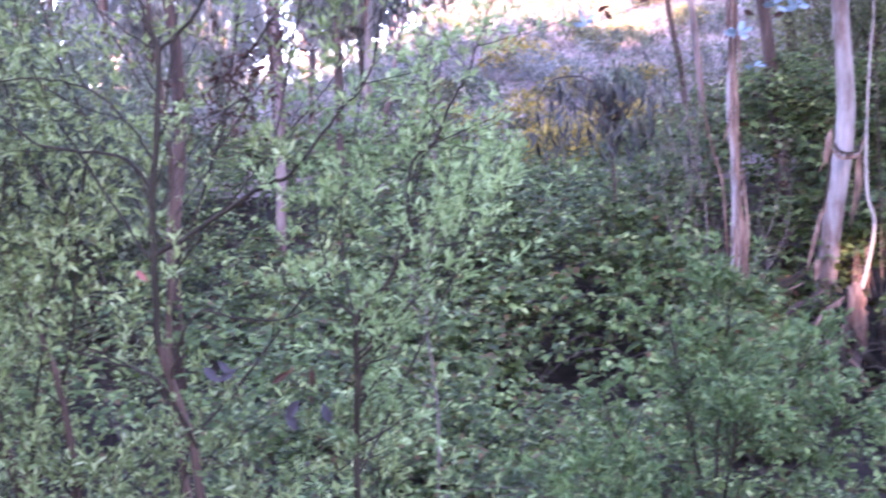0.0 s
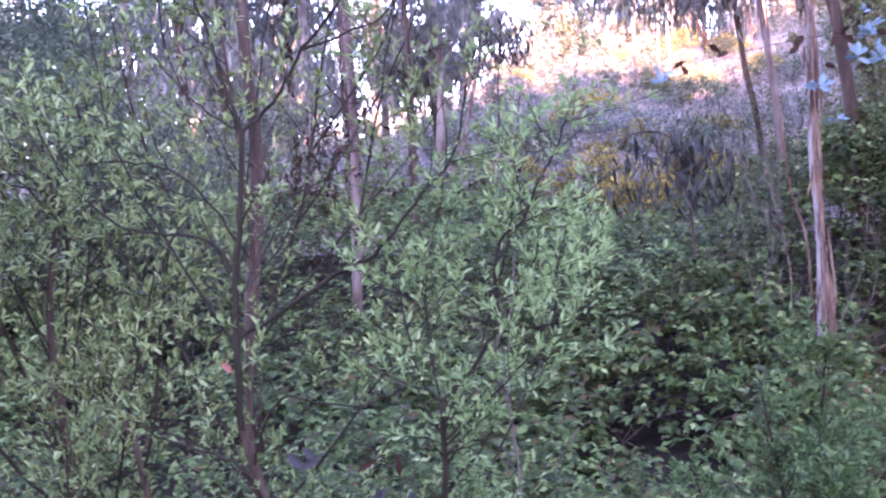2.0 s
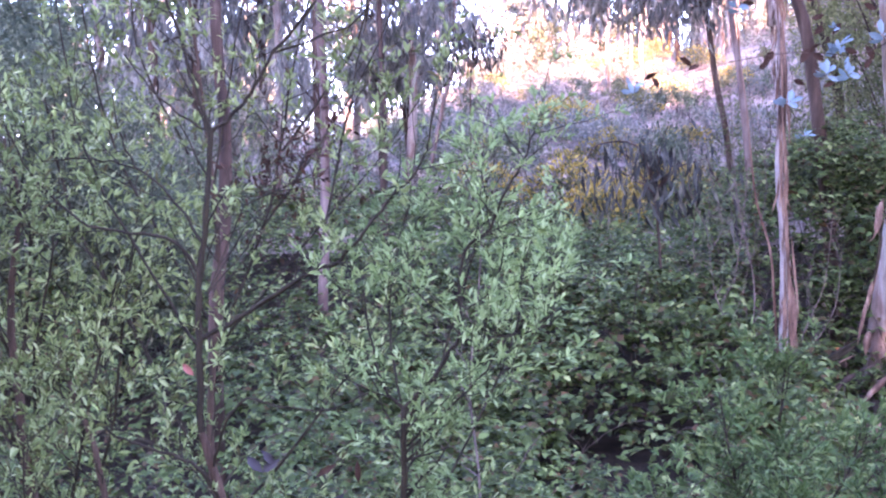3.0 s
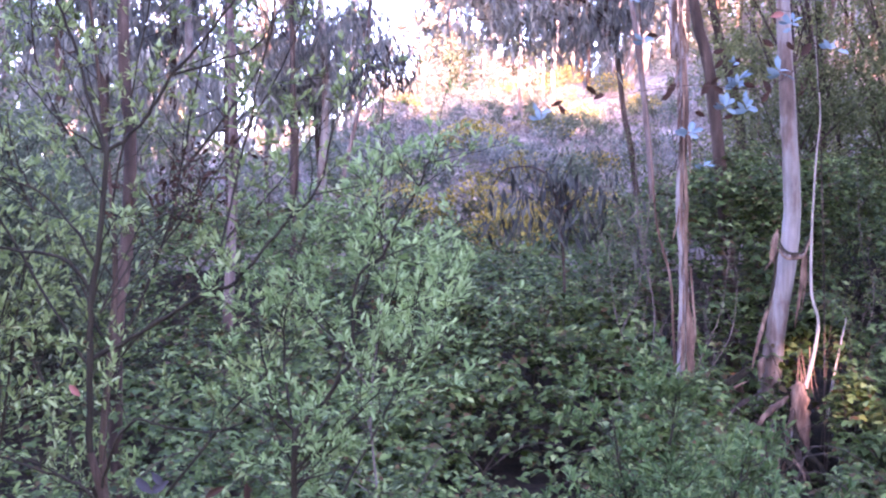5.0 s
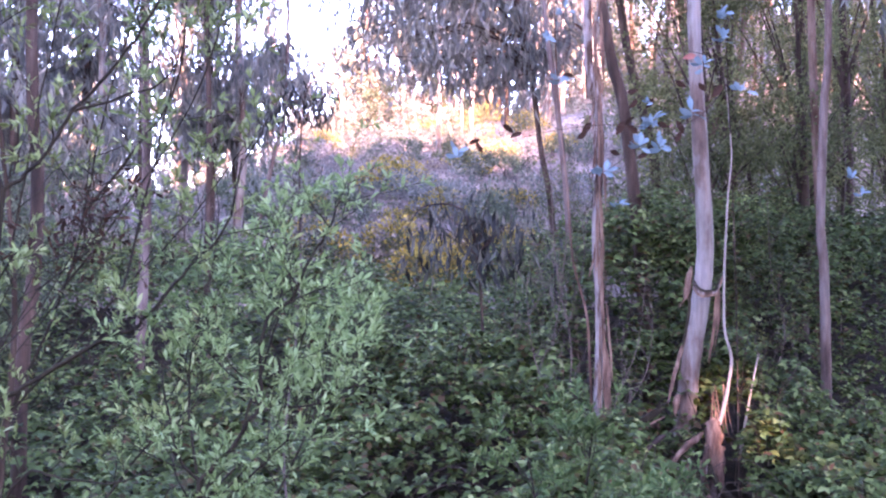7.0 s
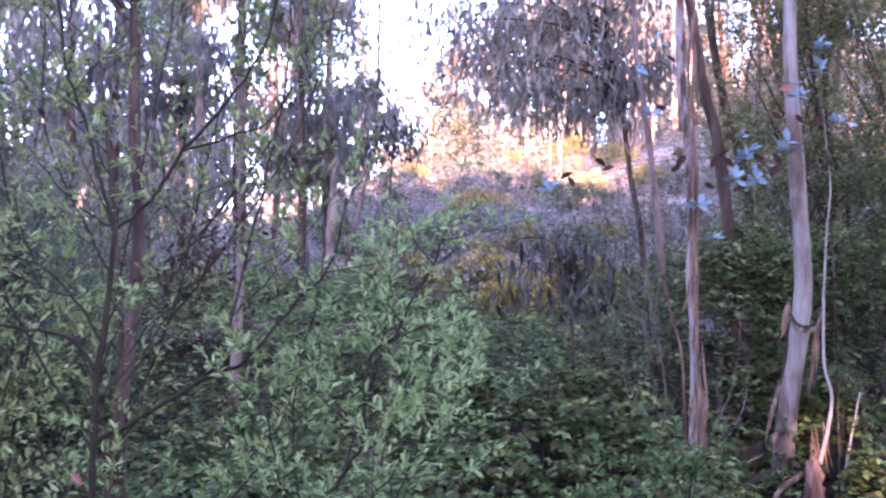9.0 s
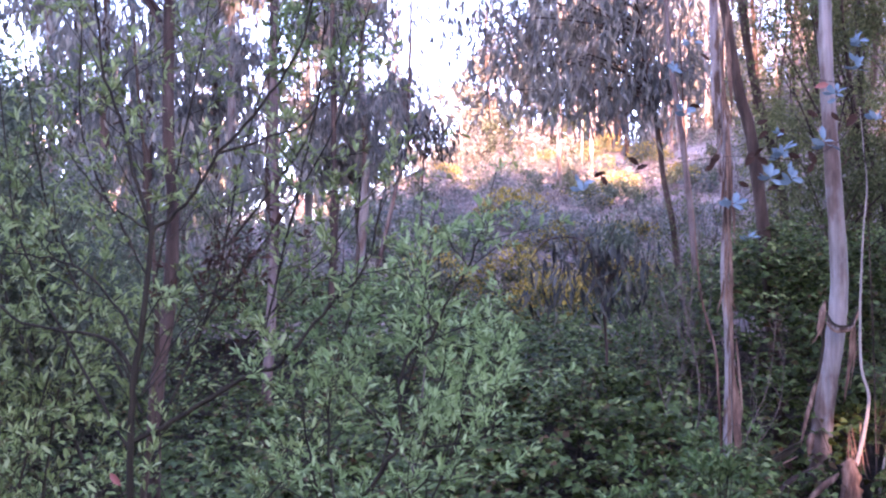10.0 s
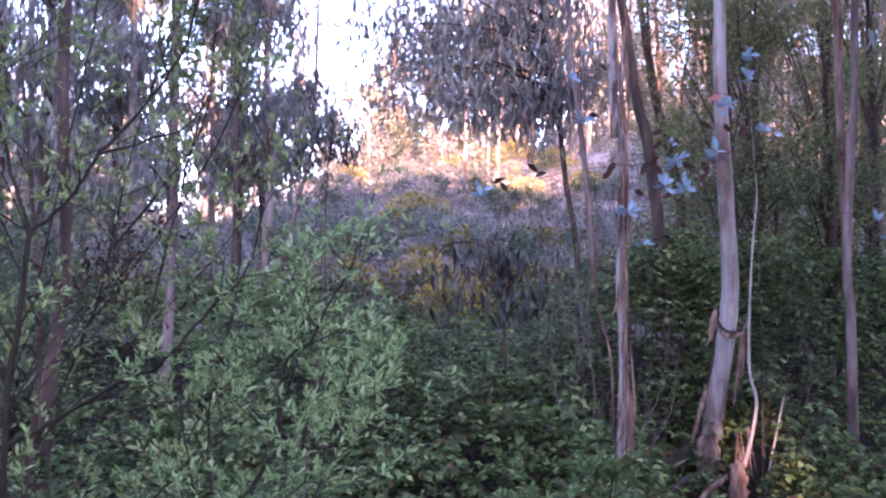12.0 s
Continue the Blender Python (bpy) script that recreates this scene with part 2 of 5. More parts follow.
def tube_arrays(lines, sides=6, flat=1.0, wobble=0.0, rng=None):
    """Tapered tubes along polylines: each (points (n, 3), radii (n,)). flat: thickness across, for strips."""
    V, F, base = [], [], 0
    ang = np.linspace(0, 2 * np.pi, sides, endpoint=False)
    for pts, rad in lines:
        pts, rad = np.asarray(pts, float), np.asarray(rad, float)
        d = unit(np.gradient(pts, axis=0))
        ref = np.array([0.31, 0.95, 0.05]) if abs(d[0][2]) > 0.5 else np.array([0.1, 0.2, 0.97])
        a = unit(np.cross(d, ref))
        b = np.cross(d, a)
        rr = rad[:, None] * (1 + (rng.normal(0, wobble, (len(pts), sides)) if rng is not None and wobble else 0))
        ring = pts[:, None] + a[:, None] * (np.cos(ang) * rr)[..., None] + b[:, None] * (np.sin(ang) * rr * flat)[..., None]
        V.append(ring.reshape(-1, 3))
        n = len(pts)
        i, j = np.meshgrid(np.arange(n - 1), np.arange(sides), indexing="ij")
        k = (j + 1) % sides
        F.append(base + np.stack([i * sides + j, i * sides + k, (i + 1) * sides + k, (i + 1) * sides + j], -1).reshape(-1, 4))
        cap0 = [base + m for m in (0, sides // 3, 2 * sides // 3, sides - 1)]
        F.append(np.array([cap0, [c + (n - 1) * sides for c in cap0]]))
        base += n * sides
    return np.concatenate(V), np.concatenate(F)


def smooth_line(points, steps=6):
    """A smooth polyline through a few points (Catmull-Rom)."""
    p = np.asarray(points, float)
    p = np.vstack([2 * p[0] - p[1], p, 2 * p[-1] - p[-2]])
    out = []
    for i in range(1, len(p) - 2):
        for s in np.linspace(0, 1, steps, endpoint=False):
            out.append(0.5 * (2 * p[i] + (p[i + 1] - p[i - 1]) * s + (2 * p[i - 1] - 5 * p[i] + 4 * p[i + 1] - p[i + 2]) * s ** 2
                              + (3 * p[i] - 3 * p[i + 1] + p[i + 2] - p[i - 1]) * s ** 3))
    out.append(p[-2])
    return np.array(out)


def leaf_arrays(at, way, up, length, width, fold=0.25, droop=0.15, simple=False, belly=0.5, rounded=""):
    """Folded leaves: base, two edges, midrib and tip (4 triangles), one bent pair of triangles (simple), or rounded outlines ("fan" of 4, "full" of 6)."""
    n = len(at)
    way = unit(way)
    side = unit(np.cross(way, up))
    nor = np.cross(side, way)
    L, Wd = np.broadcast_to(length, n)[:, None], np.broadcast_to(width, n)[:, None]
    tip = at + way * L - nor * L * droop
    le = at + way * L * belly - side * Wd * 0.5 + nor * Wd * fold
    ri = at + way * L * belly + side * Wd * 0.5 + nor * Wd * fold
    i = np.arange(n)[:, None]
    if rounded:
        def edge(sgn, along, out):
            return at + way * L * along + side * Wd * (0.5 * out * sgn) + nor * Wd * fold * out - nor * L * droop * along ** 2
        (a1, w1), (a2, w2) = ((0.26, 1.0), (0.62, 0.78)) if rounded == "fan" else ((0.34, 0.78), (0.7, 0.9))
        ring = [at, edge(1, a1, w1), edge(1, a2, w2), tip, edge(-1, a2, w2), edge(-1, a1, w1)]
        if rounded == "fan":
            V = np.stack(ring, 1).reshape(-1, 3)
            F = np.concatenate([i * 6 + [0, 1, 2], i * 6 + [0, 2, 3], i * 6 + [0, 3, 4], i * 6 + [0, 4, 5]], 1).reshape(-1, 3)
            return V, F
        V = np.stack(ring + [at + way * L * 0.52 - nor * L * droop * 0.27], 1).reshape(-1, 3)
        F = np.concatenate([i * 7 + [6, k, (k + 1) % 6] for k in range(6)], 1).reshape(-1, 3)
        return V, F
    if simple:
        V = np.stack([at, ri, tip, le], 1).reshape(-1, 3)
        F = np.concatenate([i * 4 + [0, 1, 2], i * 4 + [0, 2, 3]], 1).reshape(-1, 3)
        return V, F
    mid = at + way * L * belly
    V = np.stack([at, ri, tip, le, mid], 1).reshape(-1, 3)
    F = np.concatenate([i * 5 + [0, 1, 4], i * 5 + [0, 4, 3], i * 5 + [4, 1, 2], i * 5 + [3, 4, 2]], 1).reshape(-1, 3)
    return V, F


def rand_dirs(rng, n, up=0.0):
    v = rng.normal(size=(n, 3))
    v[:, 2] += up
    return unit(v)


def join(parts):
    V, F, b = [], [], 0
    for v, f in parts:
        V.append(v)
        F.append(f + b)
        b += len(v)
    return np.concatenate(V), np.concatenate(F)


# ---- the lie of the land ----
def smoothstep(a, b, v):
    s = np.clip((v - a) / (b - a), 0, 1)
    return s * s * (3 - 2 * s)


WAVES = [(random.uniform(0, 6.28), random.uniform(0, 6.28), random.uniform(0, 6.28)) for _ in range(24)]


def bumps(x, y, size, amount, seed=0):
    """Soft uneven ground: a few crossing waves of about that size."""
    z = 0
    for k in range(6):
        a, b, c = WAVES[(k + seed * 5) % 24]
        q = 6.283 / size * (0.7 + 0.13 * k)
        z = z + np.sin(q * (x * math.cos(a) + y * math.sin(a)) + b) * np.cos(q * 0.6 * (y * math.cos(c) - x * math.sin(c)) + c)
    return z * amount / 3


def ground_height(x, y):
    x, y = np.asarray(x, float), np.asarray(y, float)
    z = -0.5 * smoothstep(2, 6, y)
    z = z + 2.0 * smoothstep(10, 25, y)
    top = 8.6 - 3.5 * smoothstep(-2.0, -11.0, x * 62 / np.maximum(y, 30)) + 5.5 * smoothstep(9, 24, x)
    z = z + top * (np.clip((y - 24) / 40, 0, 1) ** 0.95) * (y > 24)
    z = z - 9 * smoothstep(72, 140, y)
    z = z + 1.2 * smoothstep(4, 12, x) * smoothstep(9, 18, y)
    z = z + bumps(x, y, 6, 0.10) * smoothstep(3, 8, y) + (bumps(x, y, 9, 0.6, 2) + bumps(x, y, 3.6, 0.28, 3)) * smoothstep(24, 36, y) * smoothstep(150, 90, y)
    z = z - 0.35 * np.exp(-((x - 3.05) ** 2 / 0.5 + (y - 9.9) ** 2 / 1.6))
    return z


def make_ground():
    u = np.linspace(-1, 1, 181)
    xs = 900 * np.sign(u) * np.abs(u) ** 3
    v = np.linspace(-1, 1, 221)
    ys = 20 + 900 * np.sign(v) * np.abs(v) ** 3
    X, Y = np.meshgrid(xs, ys, indexing="ij")
    Z = ground_height(X, Y)
    V = np.stack([X, Y, Z], -1).reshape(-1, 3)
    i, j = np.meshgrid(np.arange(180), np.arange(220), indexing="ij")
    F = np.stack([i * 221 + j, (i + 1) * 221 + j, (i + 1) * 221 + j + 1, i * 221 + j + 1], -1).reshape(-1, 4)
    g = mesh_object("ground", V, F, M_SOIL, smooth=True, kind="structure")
    g.data.materials.append(M_SHADE_LITTER)
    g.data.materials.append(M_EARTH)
    # plain soil on the hill, shade-dark litter in the hollow, earth by the path
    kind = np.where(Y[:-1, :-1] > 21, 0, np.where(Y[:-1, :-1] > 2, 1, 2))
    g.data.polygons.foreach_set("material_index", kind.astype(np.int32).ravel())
    tagged(g, "brown soil and shade-darkened litter rising into a scrubby hillside", "ground")


make_ground()


# ---- undergrowth: brambles over the hollow and up the bank ----
def canopy_height(x, y):
    """The top of the undergrowth over the ground."""
    yy = y - 0.45 * np.maximum(x - 2.6, 0)
    base = np.interp(yy, [4.5, 6, 8, 10, 11.2, 12.6, 14, 16, 24, 30], [-0.15, 0.0, 0.12, 0.26, 0.42, 1.0, 1.5, 1.8, 2.3, 3.0])
    base = base + 0.3 * smoothstep(-3, -8, x)
    base = base - 0.8 * np.exp(-((x - 2.9) ** 2 / 0.45 + (y - 9.5) ** 2 / 3.0)) + 0.3 * np.exp(-((x - 4.1) ** 2 / 0.3 + (y - 11.6) ** 2 / 0.5)) + 0.5 * np.exp(-((x - 3.64) ** 2 / 0.025 + (y - 11.2) ** 2 / 0.15)) + 0.45 * np.exp(-((x - 1.15) ** 2 + (y - 11.4) ** 2) / 0.8)
    base = base + 0.4 * np.exp(-((x - 2.05) ** 2 / 0.15 + (y - 9.7) ** 2 / 0.6)) - 0.75 * np.exp(-((x - 0.6) ** 2 / 0.5 + (y - 8.5) ** 2 / 1.6))
    base = base - 0.55 * np.exp(-((x - 1.2) ** 2) / 4) * smoothstep(13, 15, y) * smoothstep(28, 24, y)
    base = base + smoothstep(1.5, 3.0, x) * np.interp(y - 0.5 * np.maximum(x - 3.0, 0), [10.9, 11.5, 12.3, 13.2, 15, 19], [0, 0.35, 1.1, 1.3, 1.0, 0.3])
    return base + bumps(x, y, 2.2, 0.24, 1) + bumps(x, y, 0.9, 0.3, 3) + bumps(x, y, 0.35, 0.12, 2)


def bramble_bush(rng, cx, cy, radius, leaves):
    """One bramble: arching canes and many three-part leaves laid over its mound."""
    gz = float(ground_height(cx, cy))
    bush = thing("bramble_bush", (cx, cy, gz), "dark green bramble bush with arching canes in shaded undergrowth", "bramble", "brambles of the hollow")
    r = radius * np.sqrt(rng.random(leaves)) * 1.25
    a = rng.random(leaves) * 6.283
    x, y = cx + r * np.cos(a), cy + r * np.sin(a)
    top = canopy_height(x, y)
    depth = np.minimum(rng.exponential(0.2, leaves), 0.55)
    floor = ground_height(x, y)
    z = np.maximum(top - depth, floor + 0.05)
    keep = (np.abs(x / y - 0.303 + 0.02 * bumps(x, y, 1.2, 0.4, 2)) > 0.036) | (y < 6.6) | (y > 10.9) | (rng.random(leaves) < 0.05)
    keep = keep & ((((x - 0.6) / 0.75) ** 2 + ((y - 8.4) / 1.5) ** 2 + 0.5 * bumps(x, y, 0.9, 0.6, 1) > 1) | (rng.random(leaves) < 0.12))
    x, y, z = x[keep], y[keep], z[keep]
    leaves = len(x)
    at = np.stack([x, y, z], -1) + rng.normal(0, 0.03, (leaves, 3))
    parts = []
    heading = rng.random(leaves) * 6.283
    way = np.stack([np.cos(heading), np.sin(heading) - 0.5, rng.normal(-0.15, 0.3, leaves)], -1)
    nor = unit(np.stack([rng.normal(0, 0.35, leaves), rng.normal(-0.3, 0.35, leaves), np.ones(leaves)], -1))
    size = rng.uniform(0.05, 0.12, leaves) * (1.4 if cy > 16 else 0.85 if cy > 11.5 else 1.03) * np.interp(y, [5.0, 7.0, 9.5], [0.45, 0.62, 1.0])
    side = unit(np.cross(way, nor))
    for turn, share in ((0.0, 1.0), (1.15, 0.85), (-1.15, 0.85)):
        w = unit(way) * math.cos(turn) + side * math.sin(turn)
        parts.append(leaf_arrays(at + unit(way) * size[:, None] * 0.1, w, nor, size * share, size * share * 0.68, 0.18, 0.12, simple=True, belly=0.45, rounded="fan" if cy < 9.5 and cx > -2 else ""))
    V, F = join(parts)
    o = np.array([cx, cy, gz])
    mesh_object("leaves", V - o, F, M_BRAMBLE, bush, kind="stuff")
    lines = []
    for _ in range(4):
        b = rng.random() * 6.283
        R = radius * rng.uniform(0.2, 0.6)
        x0, y0 = cx + R * math.cos(b), cy + R * math.sin(b)
        b += rng.normal(0, 0.8)
        s = np.linspace(0, 1, 9)
        ln = rng.uniform(0.6, 1.3)
        px, py = x0 + ln * s * math.cos(b), y0 + ln * s * math.sin(b)
        h0, h1 = float(ground_height(x0, y0)), float(canopy_height(x0, y0))
        pz = h0 + (h1 - h0 + 0.12) * np.sin(np.pi * np.minimum(s * 0.75 + 0.02, 1))
        lines.append((np.stack([px, py, pz], -1) - o, np.linspace(0.005, 0.002, 9)))
    limb_objects(lines if cy < 13 else lines[:2], "cane", M_CANE, bush, 4)


def make_brambles():
    rng = np.random.default_rng(11)
    for y0 in np.arange(5.4, 24, 1.5):
        half = 0.46 * y0 + 2.0
        step = 1.5 if y0 < 14 else 2.2
        for x0 in np.arange(-half - 0.25 * y0, half + 0.12 * y0, step):
            x, y = x0 + rng.normal(0, 0.35), y0 + rng.normal(0, 0.35)
            near = y < 16 and -1.6 < x < 0.5 * y
            bramble_bush(rng, x, y, 1.05 if step < 2 else 1.5, (1400 if y > 8 else 2200) if near else (420 if y < 16 else 260))
    bramble_bush(np.random.default_rng(12), 3.64, 11.3, 0.25, 300)      # the sunlit one beside the big trunk


make_brambles()


# ---- willows in front ----
def twigs_along(rng, lines, spacing, length, rise, levels=2, spread=1.0):
    """Side twigs off the main stems, and finer ones off those. Returns all finer lines by level."""
    found = []
    current = lines
    for level in range(levels):
        made, owner = [], []
        for number, (pts, rad) in enumerate(current):
            pts = np.asarray(pts)
            seg = np.linalg.norm(np.diff(pts, axis=0), axis=1)
            total = seg.sum()
            count = max(1, int(total / spacing[level]))
            start = 0.25 if level == 0 else 0.12
            for s in rng.uniform(start, 1.0, count):
                k = min(int(s * (len(pts) - 1)), len(pts) - 2)
                f = s * (len(pts) - 1) - k
                p = pts[k] * (1 - f) + pts[k + 1] * f
                d = unit(pts[k + 1] - pts[k])
                out = rand_dirs(rng, 1)[0]
                d2 = unit(d * 0.55 + (out - d * (out @ d)) * spread + np.array([0, 0, rise]))
                ln = length[level] * rng.uniform(0.5, 1.2)
                line = [p]
                for _ in range(4):
                    d2 = unit(d2 + rng.normal(0, 0.16, 3) + np.array([0, 0, rise * 0.25]))
                    line.append(line[-1] + d2 * ln / 4)
                r0 = min(0.55 * np.interp(s, np.linspace(0, 1, len(rad)), rad), 0.0034 / (level + 1))
                made.append((np.array(line), np.linspace(r0, 0.001, 5)))
                owner.append(number)
        found.append((made, owner))
        current = made
    return found


def leaves_on(rng, lines, each, size, simple=False, slim=0.29, up=0.45, tip_bunch=5):
    """Leaves set along fine twigs, with a bunch at each tip."""
    at, way = [], []
    for pts, _ in lines:
        m = each
        s = rng.uniform(0.15, 1.0, m) * (len(pts) - 1)
        k = np.minimum(s.astype(int), len(pts) - 2)
        f = (s - k)[:, None]
        p = pts[k] * (1 - f) + pts[k + 1] * f
        d = unit(pts[k + 1] - pts[k])
        at.append(p)
        way.append(d * 0.6 + rand_dirs(rng, m) + np.array([0, 0, up]))
        dt = unit(pts[-1] - pts[-2])
        at.append(np.repeat(pts[-1:], tip_bunch, 0))
        way.append(dt * 1.2 + rand_dirs(rng, tip_bunch) * 0.8)
    at, way = np.concatenate(at), np.concatenate(way)
    n = len(at)
    L = rng.uniform(size * 0.45, size * 1.3, n)
    return leaf_arrays(at, way, rand_dirs(rng, n, 1.6), L, L * slim, 0.2, 0.15, simple=simple, rounded="full")


def willow(seed, at, stems, label, material, leaf=0.05, spacing=(0.055, 0.05), length=(0.34, 0.15), rise=0.18, each=6, simple=False, twig_share=1.0, group="willows by the path"):
    """A young willow: named stems through given points, grown twigs, leaves."""
    rng = np.random.default_rng(seed)
    bush = thing("willow_shrub", at, label, "shrub", group)
    o = np.array(at, float)
    lines = []
    for pts, r0, r1 in stems:
        ln = smooth_line(pts, 5)
        ln[1:-1] += rng.normal(0, 0.002, (len(ln) - 2, 3))
        lines.append((ln - o, np.linspace(r0, r1, len(ln))))
        V, F = tube_arrays([lines[-1]], 7, 1.0, 0.05, rng)
        mesh_object("stem", V, F, M_STEM_BASE if r0 > 0.0125 else M_STEM, bush, smooth=True)
    lv = twigs_along(rng, lines, spacing, length, rise)
    branches = [[b] for b in lv[0][0]]
    for twig, number in zip(*lv[1]):
        branches[number].append(twig)
    limb_objects(branches, "branch", M_STEM, bush, 4)
    V, F = leaves_on(rng, lv[1][0], each, leaf, simple)
    mesh_object("leaves", V, F, material, bush, kind="stuff")
    return bush


def make_willows():
    forked = willow(21, (-0.86, 2.95, float(ground_height(-0.86, 2.95))), [
        ([(-0.8, 2.95, -0.05), (-0.83, 2.93, 0.7), (-0.91, 2.9, 1.09)], 0.0175, 0.0105),
        ([(-0.91, 2.9, 1.09), (-0.91, 2.9, 1.33), (-0.9, 2.9, 1.5), (-0.88, 2.9, 1.65), (-0.86, 2.9, 1.87)], 0.0098, 0.0072),
        ([(-0.86, 2.9, 1.87), (-0.91, 2.9, 2.02), (-0.94, 2.9, 2.14), (-0.99, 2.88, 2.3), (-1.01, 2.86, 2.55)], 0.0055, 0.003),
        ([(-0.86, 2.9, 1.87), (-0.81, 2.9, 1.91), (-0.75, 2.9, 1.97), (-0.69, 2.9, 2.07), (-0.58, 2.9, 2.19), (-0.47, 2.88, 2.36), (-0.42, 2.85, 2.6)], 0.0058, 0.003),
        ([(-0.86, 2.9, 1.87), (-0.93, 2.9, 1.91), (-1.0, 2.9, 1.97), (-1.08, 2.88, 2.08)], 0.0035, 0.0018),
        ([(-0.91, 2.9, 1.33), (-0.78, 2.92, 1.4), (-0.66, 2.9, 1.47), (-0.59, 2.9, 1.51), (-0.53, 2.9, 1.53), (-0.45, 2.9, 1.62), (-0.38, 2.9, 1.7), (-0.31, 2.9, 1.78), (-0.27, 2.9, 1.95)], 0.007, 0.0028),
        ([(-0.9, 2.9, 1.5), (-0.97, 2.9, 1.59), (-1.11, 2.9, 1.62), (-1.22, 2.9, 1.65), (-1.35, 2.9, 1.78), (-1.42, 2.9, 1.92)], 0.0055, 0.002),
        ([(-0.89, 2.9, 1.58), (-0.96, 2.9, 1.69), (-1.06, 2.9, 1.78), (-1.18, 2.9, 1.81), (-1.32, 2.9, 1.81)], 0.004, 0.0018),
        ([(-1.06, 2.9, 1.78), (-1.1, 2.9, 1.86), (-1.12, 2.9, 1.98)], 0.003, 0.0016),
        ([(-0.83, 2.93, 0.8), (-0.87, 2.8, 0.99), (-0.94, 2.8, 1.04), (-1.02, 2.8, 1.07), (-1.12, 2.8, 1.11), (-1.2, 2.78, 1.22)], 0.0058, 0.002),
        ([(-0.88, 2.9, 1.0), (-0.82, 2.82, 1.13), (-0.76, 2.8, 1.19), (-0.69, 2.8, 1.17), (-0.56, 2.8, 1.16), (-0.45, 2.8, 1.2)], 0.0045, 0.0018),
        ([(-0.91, 2.92, 1.3), (-1.12, 3.0, 1.6), (-1.28, 3.05, 1.9), (-1.36, 3.1, 2.35)], 0.0045, 0.0020),
        ([(-0.59, 2.9, 1.51), (-0.56, 3.02, 1.75), (-0.5, 3.02, 2.0), (-0.44, 3.0, 2.25)], 0.0042, 0.0018),
        ([(-0.69, 2.9, 2.07), (-0.56, 2.95, 2.12), (-0.48, 2.98, 2.16), (-0.42, 3.0, 2.26)], 0.0038, 0.0016),
    ], "light green young willow with dark forked stems", M_WILLOW, each=12, length=(0.26, 0.12), leaf=0.03, spacing=(0.15, 0.07))
    slender = willow(22, (-0.45, 2.95, float(ground_height(-0.45, 2.95))), [
        ([(-0.42, 2.95, -0.1), (-0.4, 2.9, 0.5), (-0.38, 2.86, 0.92), (-0.37, 2.85, 1.15)], 0.0105, 0.0078),
        ([(-0.37, 2.85, 1.15), (-0.31, 2.85, 1.21), (-0.25, 2.85, 1.29), (-0.22, 2.85, 1.34), (-0.22, 2.85, 1.45), (-0.2, 2.85, 1.55), (-0.14, 2.85, 1.6), (-0.1, 2.85, 1.69), (-0.06, 2.85, 1.75), (-0.02, 2.85, 1.84)], 0.0062, 0.0026),
        ([(-0.22, 2.85, 1.32), (-0.14, 2.85, 1.33), (-0.04, 2.85, 1.34), (0.04, 2.84, 1.38)], 0.0036, 0.0015),
        ([(-0.37, 2.85, 1.15), (-0.41, 2.85, 1.19), (-0.44, 2.86, 1.28), (-0.47, 2.88, 1.45)], 0.0045, 0.0020),
        ([(-0.21, 2.85, 1.4), (-0.17, 2.85, 1.42), (-0.13, 2.85, 1.46), (-0.11, 2.85, 1.52)], 0.003, 0.0014),
        ([(-0.3, 2.95, 1.2), (-0.2, 2.98, 1.5), (-0.17, 3.0, 1.66), (-0.13, 3.0, 1.78)], 0.0033, 0.0014),
        ([(-0.38, 2.86, 1.02), (-0.27, 2.8, 1.14), (-0.17, 2.76, 1.24), (-0.1, 2.75, 1.34)], 0.0040, 0.0014),
        ([(-0.37, 2.86, 1.1), (-0.42, 3.0, 1.35), (-0.4, 3.05, 1.55), (-0.36, 3.05, 1.68)], 0.0040, 0.0014),
        ([(-0.4, 2.95, 0.7), (-0.16, 3.1, 1.15), (-0.05, 3.2, 1.42), (0.04, 3.2, 1.55)], 0.0040, 0.0014),
    ], "pale green young willow with thin dark stems", M_WILLOW_PALE, each=14, length=(0.23, 0.1), leaf=0.029, spacing=(0.055, 0.05))
